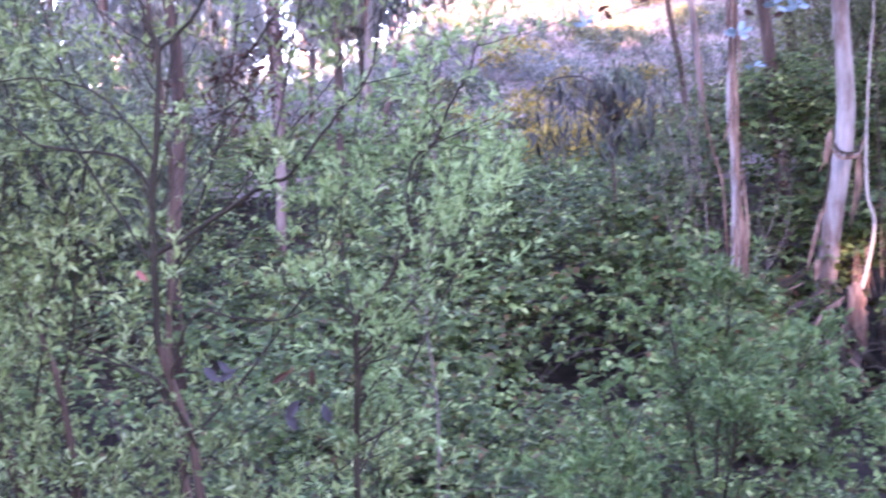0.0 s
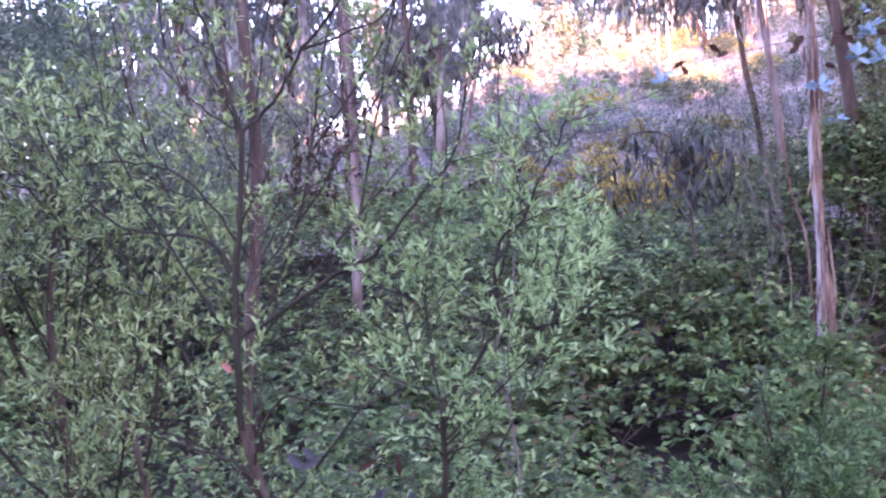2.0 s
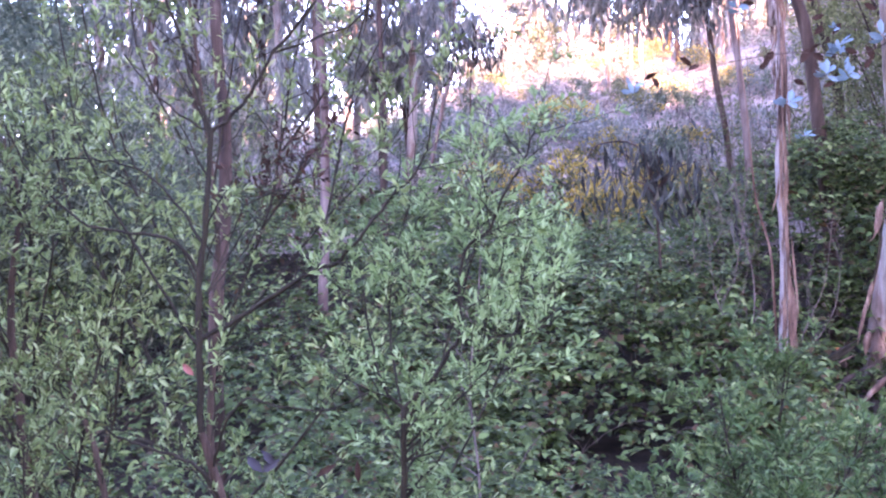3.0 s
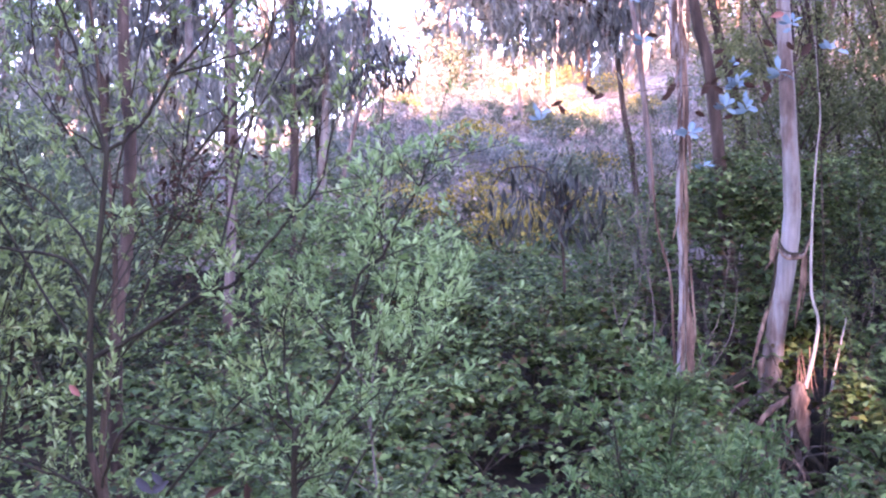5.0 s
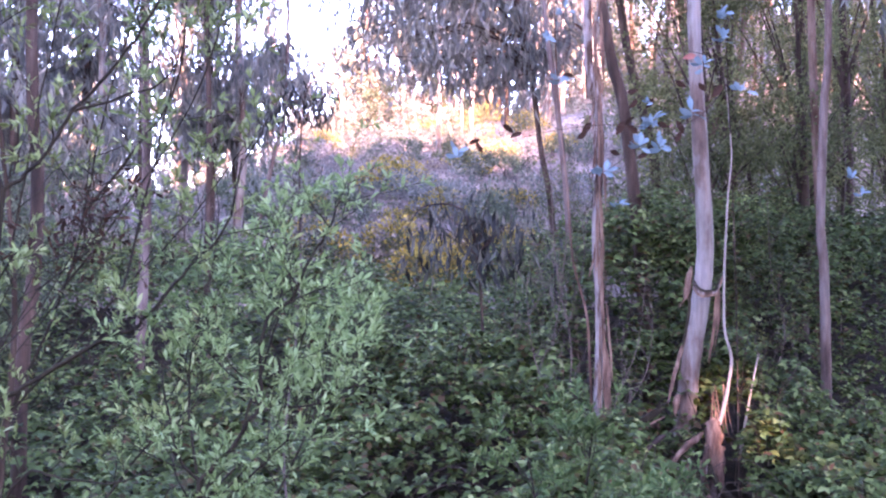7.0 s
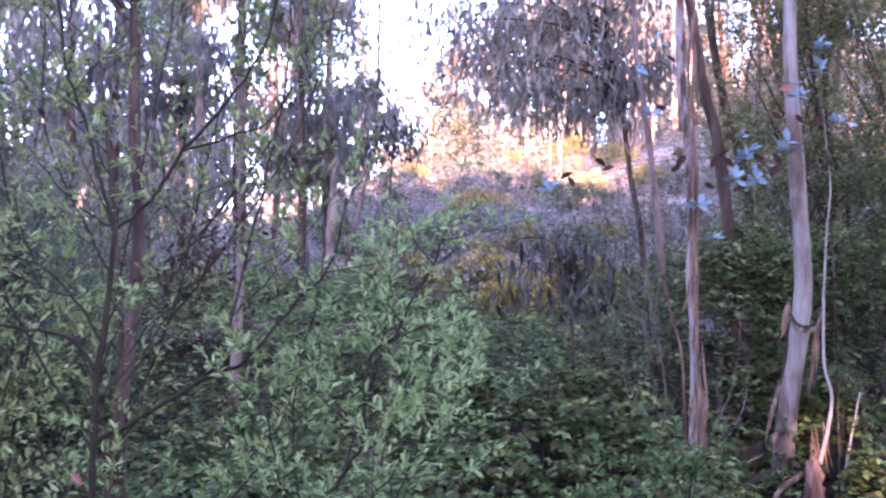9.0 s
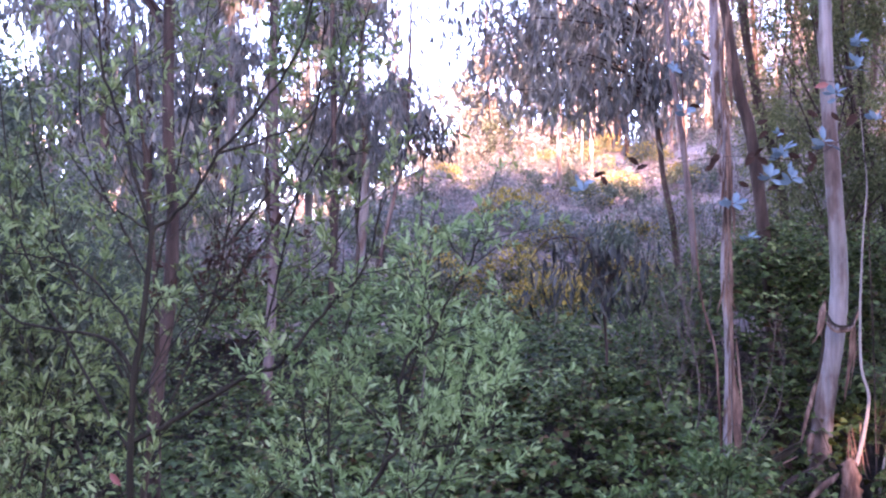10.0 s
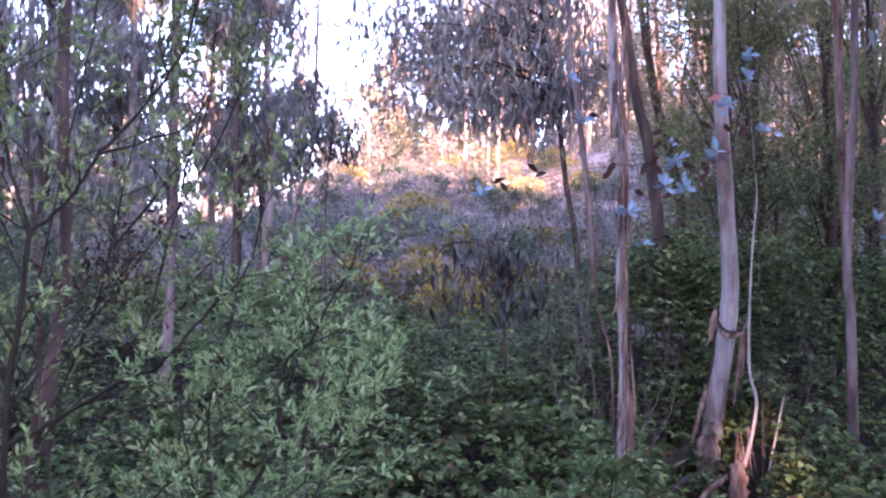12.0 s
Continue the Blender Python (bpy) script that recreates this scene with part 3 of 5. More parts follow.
    willow(23, (-1.5, 3.35, float(ground_height(-1.5, 3.35))), [
        ([(-1.42, 3.3, -0.1), (-1.5, 3.32, 0.55), (-1.6, 3.35, 0.9), (-1.66, 3.4, 1.4), (-1.62, 3.4, 1.7), (-1.66, 3.4, 1.92)], 0.0234, 0.0032),
        ([(-1.55, 3.33, 0.7), (-1.85, 3.3, 1.05), (-2.1, 3.3, 1.4), (-2.2, 3.3, 1.7)], 0.0080, 0.0020),
        ([(-1.5, 3.35, 0.3), (-1.4, 3.2, 0.8), (-1.28, 3.1, 1.2), (-1.2, 3.1, 1.5)], 0.0073, 0.0020),
        ([(-1.5, 3.35, 0.5), (-1.75, 3.1, 0.95), (-1.85, 3.0, 1.3), (-1.9, 2.95, 1.5)], 0.0066, 0.0020),
        ([(-1.6, 3.35, 0.9), (-1.95, 3.5, 1.3), (-2.2, 3.5, 1.5), (-2.45, 3.5, 1.62)], 0.0059, 0.0020),
        ([(-1.65, 3.4, 1.2), (-1.8, 3.4, 1.55), (-1.9, 3.4, 1.7), (-1.95, 3.4, 1.85)], 0.0059, 0.0020),
        ([(-1.45, 3.3, 0.2), (-1.4, 2.95, 0.6), (-1.35, 2.8, 0.85), (-1.3, 2.7, 1.1)], 0.0059, 0.0020),
        ([(-1.5, 3.3, 0.3), (-1.75, 2.95, 0.6), (-1.9, 2.85, 0.9), (-1.95, 2.8, 1.1)], 0.0059, 0.0020),
        ([(-1.55, 3.4, 0.4), (-2.0, 3.5, 0.7), (-2.3, 3.5, 0.95), (-2.5, 3.4, 1.15)], 0.0059, 0.0020),
        ([(-1.2, 3.12, -0.1), (-1.24, 3.12, 0.5), (-1.28, 3.12, 0.95), (-1.36, 3.12, 1.2)], 0.0165, 0.006),
        ([(-1.55, 3.35, 0.6), (-1.5, 3.2, 1.2), (-1.42, 3.15, 1.5), (-1.38, 3.15, 1.78)], 0.0062, 0.0020),
        ([(-1.6, 3.35, 0.9), (-1.72, 3.2, 1.4), (-1.7, 3.15, 1.6), (-1.74, 3.1, 1.8)], 0.0059, 0.0020),
        ([(-1.62, 3.38, 1.2), (-1.54, 3.3, 1.6), (-1.56, 3.3, 1.7), (-1.52, 3.3, 1.86)], 0.0055, 0.0020),
        ([(-1.5, 3.35, 0.5), (-1.3, 3.25, 1.0), (-1.22, 3.2, 1.4), (-1.16, 3.2, 1.75)], 0.0059, 0.0020),
        ([(-1.62, 3.38, 1.1), (-1.85, 3.25, 1.5), (-1.92, 3.2, 1.68), (-1.98, 3.2, 1.9)], 0.0055, 0.0020),
    ], "light green bushy willow at the thicket's edge", M_WILLOW, each=9, spacing=(0.07, 0.055), leaf=0.034, length=(0.3, 0.14))
    willow(25, (-1.2, 4.1, float(ground_height(-1.2, 4.1))), [
        ([(-1.15, 4.1, -0.2), (-1.22, 4.1, 0.4), (-1.25, 4.1, 0.9), (-1.2, 4.1, 1.5), (-1.25, 4.1, 2.2), (-1.3, 4.1, 2.7)], 0.0203, 0.0040),
        ([(-1.22, 4.1, 0.6), (-1.5, 4.1, 1.2), (-1.75, 4.1, 1.7), (-1.85, 4.1, 2.2)], 0.0101, 0.0032),
        ([(-1.22, 4.1, 0.5), (-0.9, 4.0, 0.85), (-0.7, 4.0, 1.1), (-0.5, 4.0, 1.25)], 0.0066, 0.0020),
        ([(-1.25, 4.1, 1.1), (-1.0, 4.1, 1.7), (-0.9, 4.1, 2.2), (-0.75, 4.1, 2.7)], 0.0066, 0.0020),
        ([(-1.25, 4.1, 1.3), (-1.6, 4.2, 1.9), (-1.7, 4.2, 2.3), (-1.75, 4.2, 2.7)], 0.0066, 0.0020),
        ([(-1.22, 4.1, 1.7), (-1.1, 4.0, 2.2), (-1.02, 4.0, 2.6), (-0.96, 4.0, 3.0)], 0.0042, 0.0020),
        ([(-1.3, 4.1, 1.9), (-1.45, 4.0, 2.3), (-1.46, 4.0, 2.7), (-1.5, 4.0, 3.0)], 0.0042, 0.0020),
        ([(-1.05, 4.1, 1.6), (-0.75, 4.1, 2.0), (-0.55, 4.1, 2.35), (-0.42, 4.1, 2.8)], 0.0042, 0.0020),
        ([(-0.95, 4.1, 1.9), (-0.68, 4.2, 2.3), (-0.62, 4.2, 2.6), (-0.6, 4.2, 2.95)], 0.0055, 0.0020),
        ([(-1.2, 4.1, 1.2), (-0.85, 4.15, 1.6), (-0.62, 4.2, 1.85), (-0.4, 4.2, 2.15)], 0.0042, 0.0020),
    ], "light green taller willow behind the thicket's edge", M_WILLOW, each=9, spacing=(0.11, 0.075), leaf=0.04, length=(0.36, 0.15))
    willow(24, (0.95, 5.2, float(ground_height(0.95, 5.2))), [
        ([(0.95, 5.2, -0.4), (0.99, 5.2, 0.3), (1.04, 5.2, 0.7), (1.06, 5.15, 1.0)], 0.012, 0.003),
        ([(0.95, 5.2, -0.3), (0.85, 5.1, 0.25), (0.78, 5.0, 0.6), (0.74, 5.0, 0.86)], 0.010, 0.003),
        ([(0.95, 5.2, -0.3), (1.15, 5.1, 0.2), (1.28, 5.0, 0.5), (1.34, 5.0, 0.7)], 0.010, 0.003),
        ([(0.95, 5.2, -0.3), (0.95, 4.8, 0.15), (0.95, 4.6, 0.4), (0.92, 4.5, 0.6)], 0.009, 0.003),
        ([(0.95, 5.2, -0.3), (0.68, 4.9, 0.05), (0.5, 4.75, 0.3), (0.42, 4.7, 0.5)], 0.009, 0.003),
        ([(0.95, 5.2, -0.3), (1.2, 4.9, 0.1), (1.35, 4.7, 0.3), (1.4, 4.6, 0.45)], 0.009, 0.003),
        ([(0.95, 5.2, -0.3), (0.6, 4.6, 0.0), (0.42, 4.4, 0.15), (0.3, 4.3, 0.3)], 0.008, 0.003),
    ], "pale blue-green low willow among dark brambles", M_SHRUB, each=12, length=(0.26, 0.12), spacing=(0.06, 0.06), leaf=0.046)
    low = [([(0, 0, -0.1), (-0.22, -0.1, 0.25), (-0.42, -0.18, 0.5), (-0.5, -0.2, 0.75)], 0.009, 0.002), ([(0, 0, -0.1), (0.2, -0.15, 0.22), (0.38, -0.2, 0.42), (0.5, -0.25, 0.6)], 0.009, 0.002),
           ([(0, 0, -0.1), (0.03, -0.2, 0.3), (-0.02, -0.32, 0.5), (0.0, -0.4, 0.7)], 0.009, 0.002), ([(0, 0, -0.1), (-0.1, 0.05, 0.35), (-0.14, 0.1, 0.65), (-0.2, 0.1, 0.9)], 0.010, 0.002),
           ([(0, 0, -0.1), (0.12, 0.1, 0.3), (0.22, 0.12, 0.6), (0.25, 0.1, 0.8)], 0.009, 0.002)]
    for k, (x, y) in enumerate([(-1.75, 3.0), (-1.1, 3.05), (-0.62, 3.15), (-2.35, 3.4)]):
        g = float(ground_height(x, y))
        stems = [([(x + a * (-1) ** k, y + b, g + c) for a, b, c in pts], r0, r1) for pts, r0, r1 in low]
        willow(27 + k, (x, y, g), stems, "low yellow-green willow regrowth under the taller willows", M_WILLOW, each=7, length=(0.28, 0.13), spacing=(0.07, 0.055), leaf=0.033)
    dry = np.random.default_rng(35)
    lines = [(np.array([(-0.89, 2.92, 1.45), (-0.8, 2.98, 1.56 + 0.03 * k), (-0.74 + 0.03 * k, 3.02, 1.68 + 0.02 * k), (-0.7 + 0.035 * k, 3.0, 1.74 + 0.04 * k)]) - np.array(forked.location), np.linspace(0.0025, 0.001, 4)) for k in (0, 2, 4)]
    fine = twigs_along(dry, lines, (0.05, 0.04), (0.16, 0.08), 0.05)
    limb_objects(lines, "dead_twig", M_STEM, forked, 4)
    V, F = tube_arrays(fine[0][0] + fine[1][0], 4)
    mesh_object("dead_spray", V, F, M_STEM, forked, "tangle of fine dead brown twigs", kind="stuff")
    V, F = leaves_on(dry, fine[1][0], 4, 0.024, True, 0.4, 0.0, 1)
    mesh_object("dead_leaves", V, F, M_BROWN_LEAF, forked, "small dry brown leaves", kind="stuff")
    for owner, name, material, spots in ((forked, "red_leaf", M_RED_LEAF, [(-0.76, 2.3, 1.34, 0.032)]), (slender, "dry_leaf", M_BROWN_LEAF, [(-0.52, 2.72, 1.04, 0.06), (-0.47, 2.72, 1.05, 0.055)]),
                                         (slender, "withered_leaf", M_DRY_PURPLE, [(-0.52, 2.8, 0.95, 0.062), (-0.46, 2.8, 0.94, 0.055), (-0.56, 2.82, 0.92, 0.058), (-0.7, 2.82, 1.02, 0.045), (-0.77, 2.82, 1.04, 0.055), (-0.73, 2.82, 1.0, 0.05)])):
        for x, y, z, size in spots:
            o = np.array(owner.location)
            V, F = leaf_arrays(np.array([[x, y, z]]) - o, np.array([[math.sin(x * 40), -0.3, math.cos(z * 50) - 0.3]]), np.array([[0.1, -1.0, 0.3]]), size, size * (0.32 if name == "dry_leaf" else 0.5), 0.5, 0.45, rounded="full")
            mesh_object(name, V, F, material, owner, {"red_leaf": "single red leaf", "dry_leaf": "curled brown dead leaf", "withered_leaf": "withered purple-grey leaf"}[name])


make_willows()


# ---- eucalyptus trees ----
def sickle_leaves(rng, centres, each, spread, size, simple=True):
    """Drooping narrow leaves in loose bunches."""
    c = np.repeat(np.asarray(centres), each, 0)
    n = len(c)
    off = rng.normal(0, 1, (n, 3)) * np.array([spread, spread, spread * 0.8])
    way = rng.normal(0, 0.3, (n, 3)) + np.array([0, 0, -1.0])
    L = rng.uniform(size * 0.7, size * 1.3, n)
    return leaf_arrays(c + off, way, rand_dirs(rng, n), L, L * 0.2, 0.1, 0.18, simple=simple, belly=0.4)


def gum_tree(seed, x, y, line, r0, r1, label, bark=None, limbs=(), leaf=0.16, bunch=26, spread=0.28, leaf_mat=None, group="eucalyptus stand", simple=True):
    """A eucalyptus: one trunk through given points (x offset, y offset, height), limbs that end in drooping bunches."""
    rng = np.random.default_rng(seed)
    gz = float(ground_height(x, y))
    tree = thing("eucalyptus_tree", (x, y, gz), label, "tree", group)
    pts = smooth_line(line, 6)
    V, F = tube_arrays([(pts, np.linspace(r0, r1, len(pts)))], 12 if y < 20 else 7, 1.0, 0.03, rng)
    mesh_object("trunk", V, F, bark or M_GUM, tree, smooth=True)
    if limbs:
        limbs_made, ends = [], []
        for start, end, r in limbs:
            a, b = np.array(start, float), np.array(end, float)
            size = np.linalg.norm(b - a)
            m = (a + b) / 2 + rng.normal(0, 0.08, 3) * size + np.array([0, 0, 0.12 * size])
            ln = smooth_line([a, m, b], 3)
            lines = [(ln, np.linspace(r, r * 0.3, len(ln)))]
            for s in rng.uniform(0.3, 1.0, 6 if y < 45 else 3):
                p = ln[int(s * (len(ln) - 1))]
                d = rand_dirs(rng, 1, -0.3)[0]
                q = p + d * rng.uniform(0.3, 0.9) * (0.4 + 0.125 * size)
                lines.append((np.array([p, (p + q) / 2 + [0, 0, 0.05], q]), np.array([r * 0.3, r * 0.22, r * 0.12])))
                ends += [q, (p + q) / 2]
            ends.append(b)
            limbs_made.append(lines)
        limb_objects(limbs_made, "limb", bark or M_GUM, tree, 3)
        V, F = sickle_leaves(rng, ends, bunch, spread, leaf, simple)
        mesh_object("crown", V, F, leaf_mat or M_EUC, tree, kind="stuff")
    return tree


def high_crown(rng, height, low, reach, count):
    """Limbs for a crown: from the upper trunk outwards."""
    out = []
    for _ in range(count):
        z = rng.uniform(low, height)
        a = rng.random() * 6.283
        R = reach * rng.uniform(0.5, 1.0)
        out.append(((0, 0, z - 0.4), (R * math.cos(a), R * math.sin(a), z + rng.uniform(-0.2, 1.2)), 0.03))
    return out


def make_gums():
    rng = np.random.default_rng(5)
    # the big pale trunk with its hanging bark
    gz = float(ground_height(3.15, 11.3))
    gum_tree(31, 3.15, 11.3, [(-0.02, 0, -0.15), (0.04, 0, 0.05 - gz), (0.08, 0, 0.42 - gz), (0.15, 0, 0.92 - gz), (0.25, 0, 1.52 - gz), (0.29, 0, 2.05 - gz), (0.25, 0, 3.03 - gz), (0.22, 0, 3.8 - gz), (0.21, 0, 4.57 - gz), (0.3, 0.2, 9.0), (0.2, 0.4, 19.0)],
                   0.118, 0.05, "tall eucalyptus with smooth lilac-grey trunk and hanging bark", limbs=high_crown(rng, 18.5, 15, 3.0, 8))
    # slim stems
    g = float(ground_height(2.16, 10.5))
    gum_tree(32, 2.16, 10.5, [(0.0, 0, -0.1), (0.0, 0, 0.42 - g), (0.03, 0, 1.31 - g), (0.0, 0, 2.02 - g), (0.05, 0, 2.93 - g), (0.0, 0, 3.64 - g), (-0.06, 0, 4.36 - g), (-0.1, 0, 16.0)], 0.042, 0.038, "slim eucalyptus with grey-brown peeling bark", M_PEEL, high_crown(rng, 16, 13.5, 1.8, 5))
    gum_tree(42, 2.13, 10.55, [(0.02, 0, -0.1), (-0.03, 0, 0.79 - g), (-0.06, 0, 1.31 - g), (-0.18, 0, 1.81 - g), (-0.24, 0, 2.6 - g), (-0.3, 0.05, 3.4 - g), (-0.34, 0.1, 5.2 - g)], 0.015, 0.005, "thin red-brown stem leaning from the peeling eucalyptus", M_GUM_RED)
    g = float(ground_height(3.2, 13.0))
    gum_tree(33, 3.2, 13.0, [(0.1, 0, -0.1), (0.0, 0, 1.6 - g), (-0.17, 0, 3.48 - g), (-0.33, 0, 4.2 - g), (-0.45, 0, 5.02 - g), (-0.8, 0, 8.0), (-1.0, 0, 14.0)], 0.085, 0.04, "dark brown eucalyptus leaning behind the peeling one", M_GUM_BROWN, high_crown(rng, 14, 12.0, 1.5, 4))
    gum_tree(34, -2.38, 12.0, [(0, 0, -0.2), (0.0, 0, 0.8), (0.06, 0, 2.0), (0.1, 0, 3.2), (0.08, 0, 5.0), (0.1, 0, 12.0)], 0.062, 0.04, "slim pinkish-grey eucalyptus behind the willows", M_GUM_PINK, high_crown(rng, 12, 6.5, 2.0, 7))
    g = float(ground_height(4.96, 12.0))
    gum_tree(35, 4.96, 12.0, [(0.0, 0, -0.2), (0.0, 0, 0.5 - g), (0.0, 0, 1.7 - g), (-0.03, 0, 2.21 - g), (0.03, 0, 3.53 - g), (0.1, 0, 4.77 - g), (0.15, 0, 12.0)], 0.062, 0.035, "straight grey-brown eucalyptus with flaking bark among brambles", M_GUM_PINK, high_crown(rng, 12, 8, 2.0, 7))
    gum_tree(43, 6.5, 16.0, [(0.05, 0, -0.2), (0.05, 0, 2.0), (-0.02, 0, 4.5), (-0.1, 0, 12.0)], 0.085, 0.045, "brown eucalyptus in the shaded wood", M_GUM_RED, high_crown(rng, 12, 8, 2.0, 6))
    gum_tree(36, -2.72, 9.2, [(-0.02, 0, -0.2), (0.0, 0, 1.4), (0.1, 0, 2.2), (0.13, 0, 3.1), (0.08, 0, 4.0), (0.1, 0, 9.0)], 0.064, 0.045, "brown eucalyptus behind the forked willow", M_GUM_BROWN, high_crown(rng, 9, 4.9, 1.6, 6), leaf=0.12)
    # unseen trees added to the east, out of view, whose crowns shade the undergrowth
    for k, (x, y) in enumerate([(8.6, 11.4), (8.2, 8.0), (10.6, 14.0)]):
        gum_tree(45 + k, x, y, [(0, 0, -0.2), (0.05, 0, 3.0), (0.0, 0, 6.5), (0.1, 0, 9.5)], 0.13, 0.04, "tall unseen eucalyptus added east of the view to shade the undergrowth", M_GUM_BROWN, high_crown(np.random.default_rng(78 + k), 9, 4.3, 3.0, 22), leaf=0.3, bunch=28, spread=0.4)
    # leaning stems further back
    g = float(ground_height(4.8, 19.0))
    gum_tree(37, 4.8, 19.0, [(0.25, 0, -0.2), (0.1, 0, 3.4 - g), (-0.19, 0, 4.85 - g), (-0.33, 0, 5.4 - g), (-0.51, 0, 6.57 - g), (-1.0, 0, 10.0)], 0.085, 0.05, "dark leaning eucalyptus in the stand", M_GUM_BROWN, high_crown(rng, 9.8, 7.5, 2.0, 4)[:2])
    g = float(ground_height(2.75, 15.0))
    gum_tree(39, 2.75, 15.0, [(0.05, 0, -0.2), (-0.05, 0, 2.26 - g), (-0.14, 0, 3.48 - g), (-0.26, 0, 4.5 - g), (-0.36, 0, 5.5 - g), (-0.45, 0, 9.0)], 0.047, 0.03, "pale thin eucalyptus pole in the stand", M_GUM_PINK)
    # the tree whose crown hangs into the sky gap
    g = float(ground_height(3.6, 22.0))
    hang = [((a - 3.6, b, c - g), (d - 3.6, e, f - g), 0.03) for a, b, c, d, e, f in [(3.1, 0, 6.5, -0.9, 0.3, 6.7), (3.2, 0, 5.9, 0.0, -0.5, 5.9), (3.2, 0, 6.0, 0.9, 0.5, 6.0), (3.2, 0, 5.7, 2.0, -0.4, 5.7), (3.1, 0, 6.2, 1.5, 0.3, 6.5),
            (3.1, 0, 6.6, 0.2, 0.5, 7.1), (3.0, 0, 7.0, 1.2, -0.3, 7.4), (3.0, 0, 7.2, -0.3, 0.0, 7.6), (2.9, 0, 7.6, 2.2, 0.4, 7.9), (2.9, 0, 7.8, 0.6, 0.2, 8.3), (3.2, 0, 6.0, 3.6, -0.3, 6.2), (3.0, 0, 6.9, 3.8, 0.3, 7.2), (2.9, 0, 8.0, -0.6, 0, 8.8), (2.9, 0, 7.6, -1.5, 0.2, 7.9), (3.0, 0, 7.0, -1.3, -0.3, 7.1), (3.1, 0, 6.4, -0.5, 0.3, 6.2), (3.3, 0, 5.7, 2.5, -0.2, 5.35), (3.0, 0, 7.4, 2.5, 0.5, 7.0), (3.2, 0, 6.1, -0.4, 0.0, 6.25), (3.2, 0, 5.9, 0.35, 0.3, 6.1), (3.2, 0, 5.8, -0.1, -0.2, 5.85), (3.2, 0, 5.8, 0.7, -0.1, 5.9), (3.0, 0, 7.1, -0.5, 0.3, 7.4), (3.0, 0, 7.0, 0.15, -0.3, 7.15), (3.1, 0, 6.4, 0.6, 0.1, 6.55), (2.9, 0, 8.2, 1.5, 0.2, 9.2), (2.8, 0, 8.4, 0.3, -0.2, 9.1), (2.9, 0, 8.0, 2.8, 0.5, 8.7), (3.0, 0, 7.5, 3.7, -0.4, 8.1), (3.1, 0, 6.2, 4.1, 0.2, 6.6), (2.9, 0, 8.0, -1.7, 0.3, 8.7), (3.2, 0, 6.0, 3.0, 0.4, 6.3)]]
    gum_tree(41, 3.6, 22.0, [(0.15, 0, -0.2), (-0.02, 0, 3.14 - g), (-0.2, 0, 4.19 - g), (-0.34, 0, 5.46 - g), (-0.52, 0, 6.58 - g), (-0.66, 0, 7.33 - g), (-0.9, 0, 10.0)], 0.066, 0.04, "eucalyptus with dark drooping crown against the sky", M_GUM_BROWN, hang, leaf=0.26, bunch=17, spread=0.34)
    g = float(ground_height(-2.7, 26.0))
    gum_tree(44, -2.75, 25.0, [(0, 0, -0.2), (0.15, 0, 2.37 - g), (0.72, 0, 4.77 - g), (0.95, 0, 5.97 - g), (1.1, 0, 9.5)], 0.07, 0.03, "pale leaning eucalyptus on the slope", M_GUM_PINK, [((0.9, 0, 6.3 - g), (a + 2.75, 0.3, c - g), 0.02) for a, c in ((-2.0, 6.2), (-1.4, 6.1), (-0.95, 5.75), (-1.6, 7.2), (-2.3, 7.4))], leaf=0.28, bunch=9, spread=0.25)
    # lit trunks on the upper slope
    for k, (x, y, r) in enumerate([(2.73, 44.0, 0.11), (4.54, 50.0, 0.11), (4.12, 50.0, 0.06)]):
        gum_tree(46 + k, x, y, [(0, 0, -0.2), (0.02, 0, 2.0), (0.1, 0, 5.5), (0.15, 0, 11.0)], r, r * 0.5, "pale eucalyptus on the sunlit slope", M_GUM, high_crown(np.random.default_rng(93 + k), 11, 6.5, 1.6, 5), leaf=0.35, bunch=8, spread=0.4)
    # the clump to the west with drooping crowns
    for k, (x, y, lean, tall) in enumerate([(-3.9, 28.0, 0.05, 13), (-3.2, 27.0, 0.25, 12), (-3.2, 29.0, -0.2, 13), (-4.9, 30.0, 0.1, 14), (-6.6, 27.0, 0.0, 12), (-8.2, 30.0, 0.1, 13), (-10.4, 28.0, -0.1, 13), (-5.6, 24.0, 0.1, 12), (-7.6, 22.0, 0.0, 12), (-9.6, 24.0, 0.15, 12), (-4.2, 22.0, -0.1, 11), (-12.4, 25.0, 0.1, 13), (-15.0, 28.0, 0.1, 13), (-8.7, 27.0, 0.1, 12), (-7.4, 24.5, -0.1, 12)]):
        limbs = high_crown(rng, 10.5, 2.9 if k < 4 or k == 10 else 2.5, 1.4 if k < 4 else 1.3, 19 if k < 4 else 16)
        gum_tree(50 + k, x, y, [(0, 0, -0.2), (lean, 0, 3.0), (lean * 0.5, 0, 6.0), (0, 0, tall)], 0.13, 0.05, "eucalyptus with drooping dark leaves on the slope", (M_GUM_BROWN, M_GUM)[k % 2], limbs, leaf=0.34, bunch=10 if k < 5 or k == 10 else 12, spread=0.3)
    gum_tree(58, -2.2, 16.0, [(0.1, 0, -0.2), (-0.03, 0, 1.5), (0.0, 0, 3.5), (-0.1, 0, 10)], 0.065, 0.03, "thin brown eucalyptus pole", M_GUM_BROWN, high_crown(rng, 10, 7, 1.5, 4))
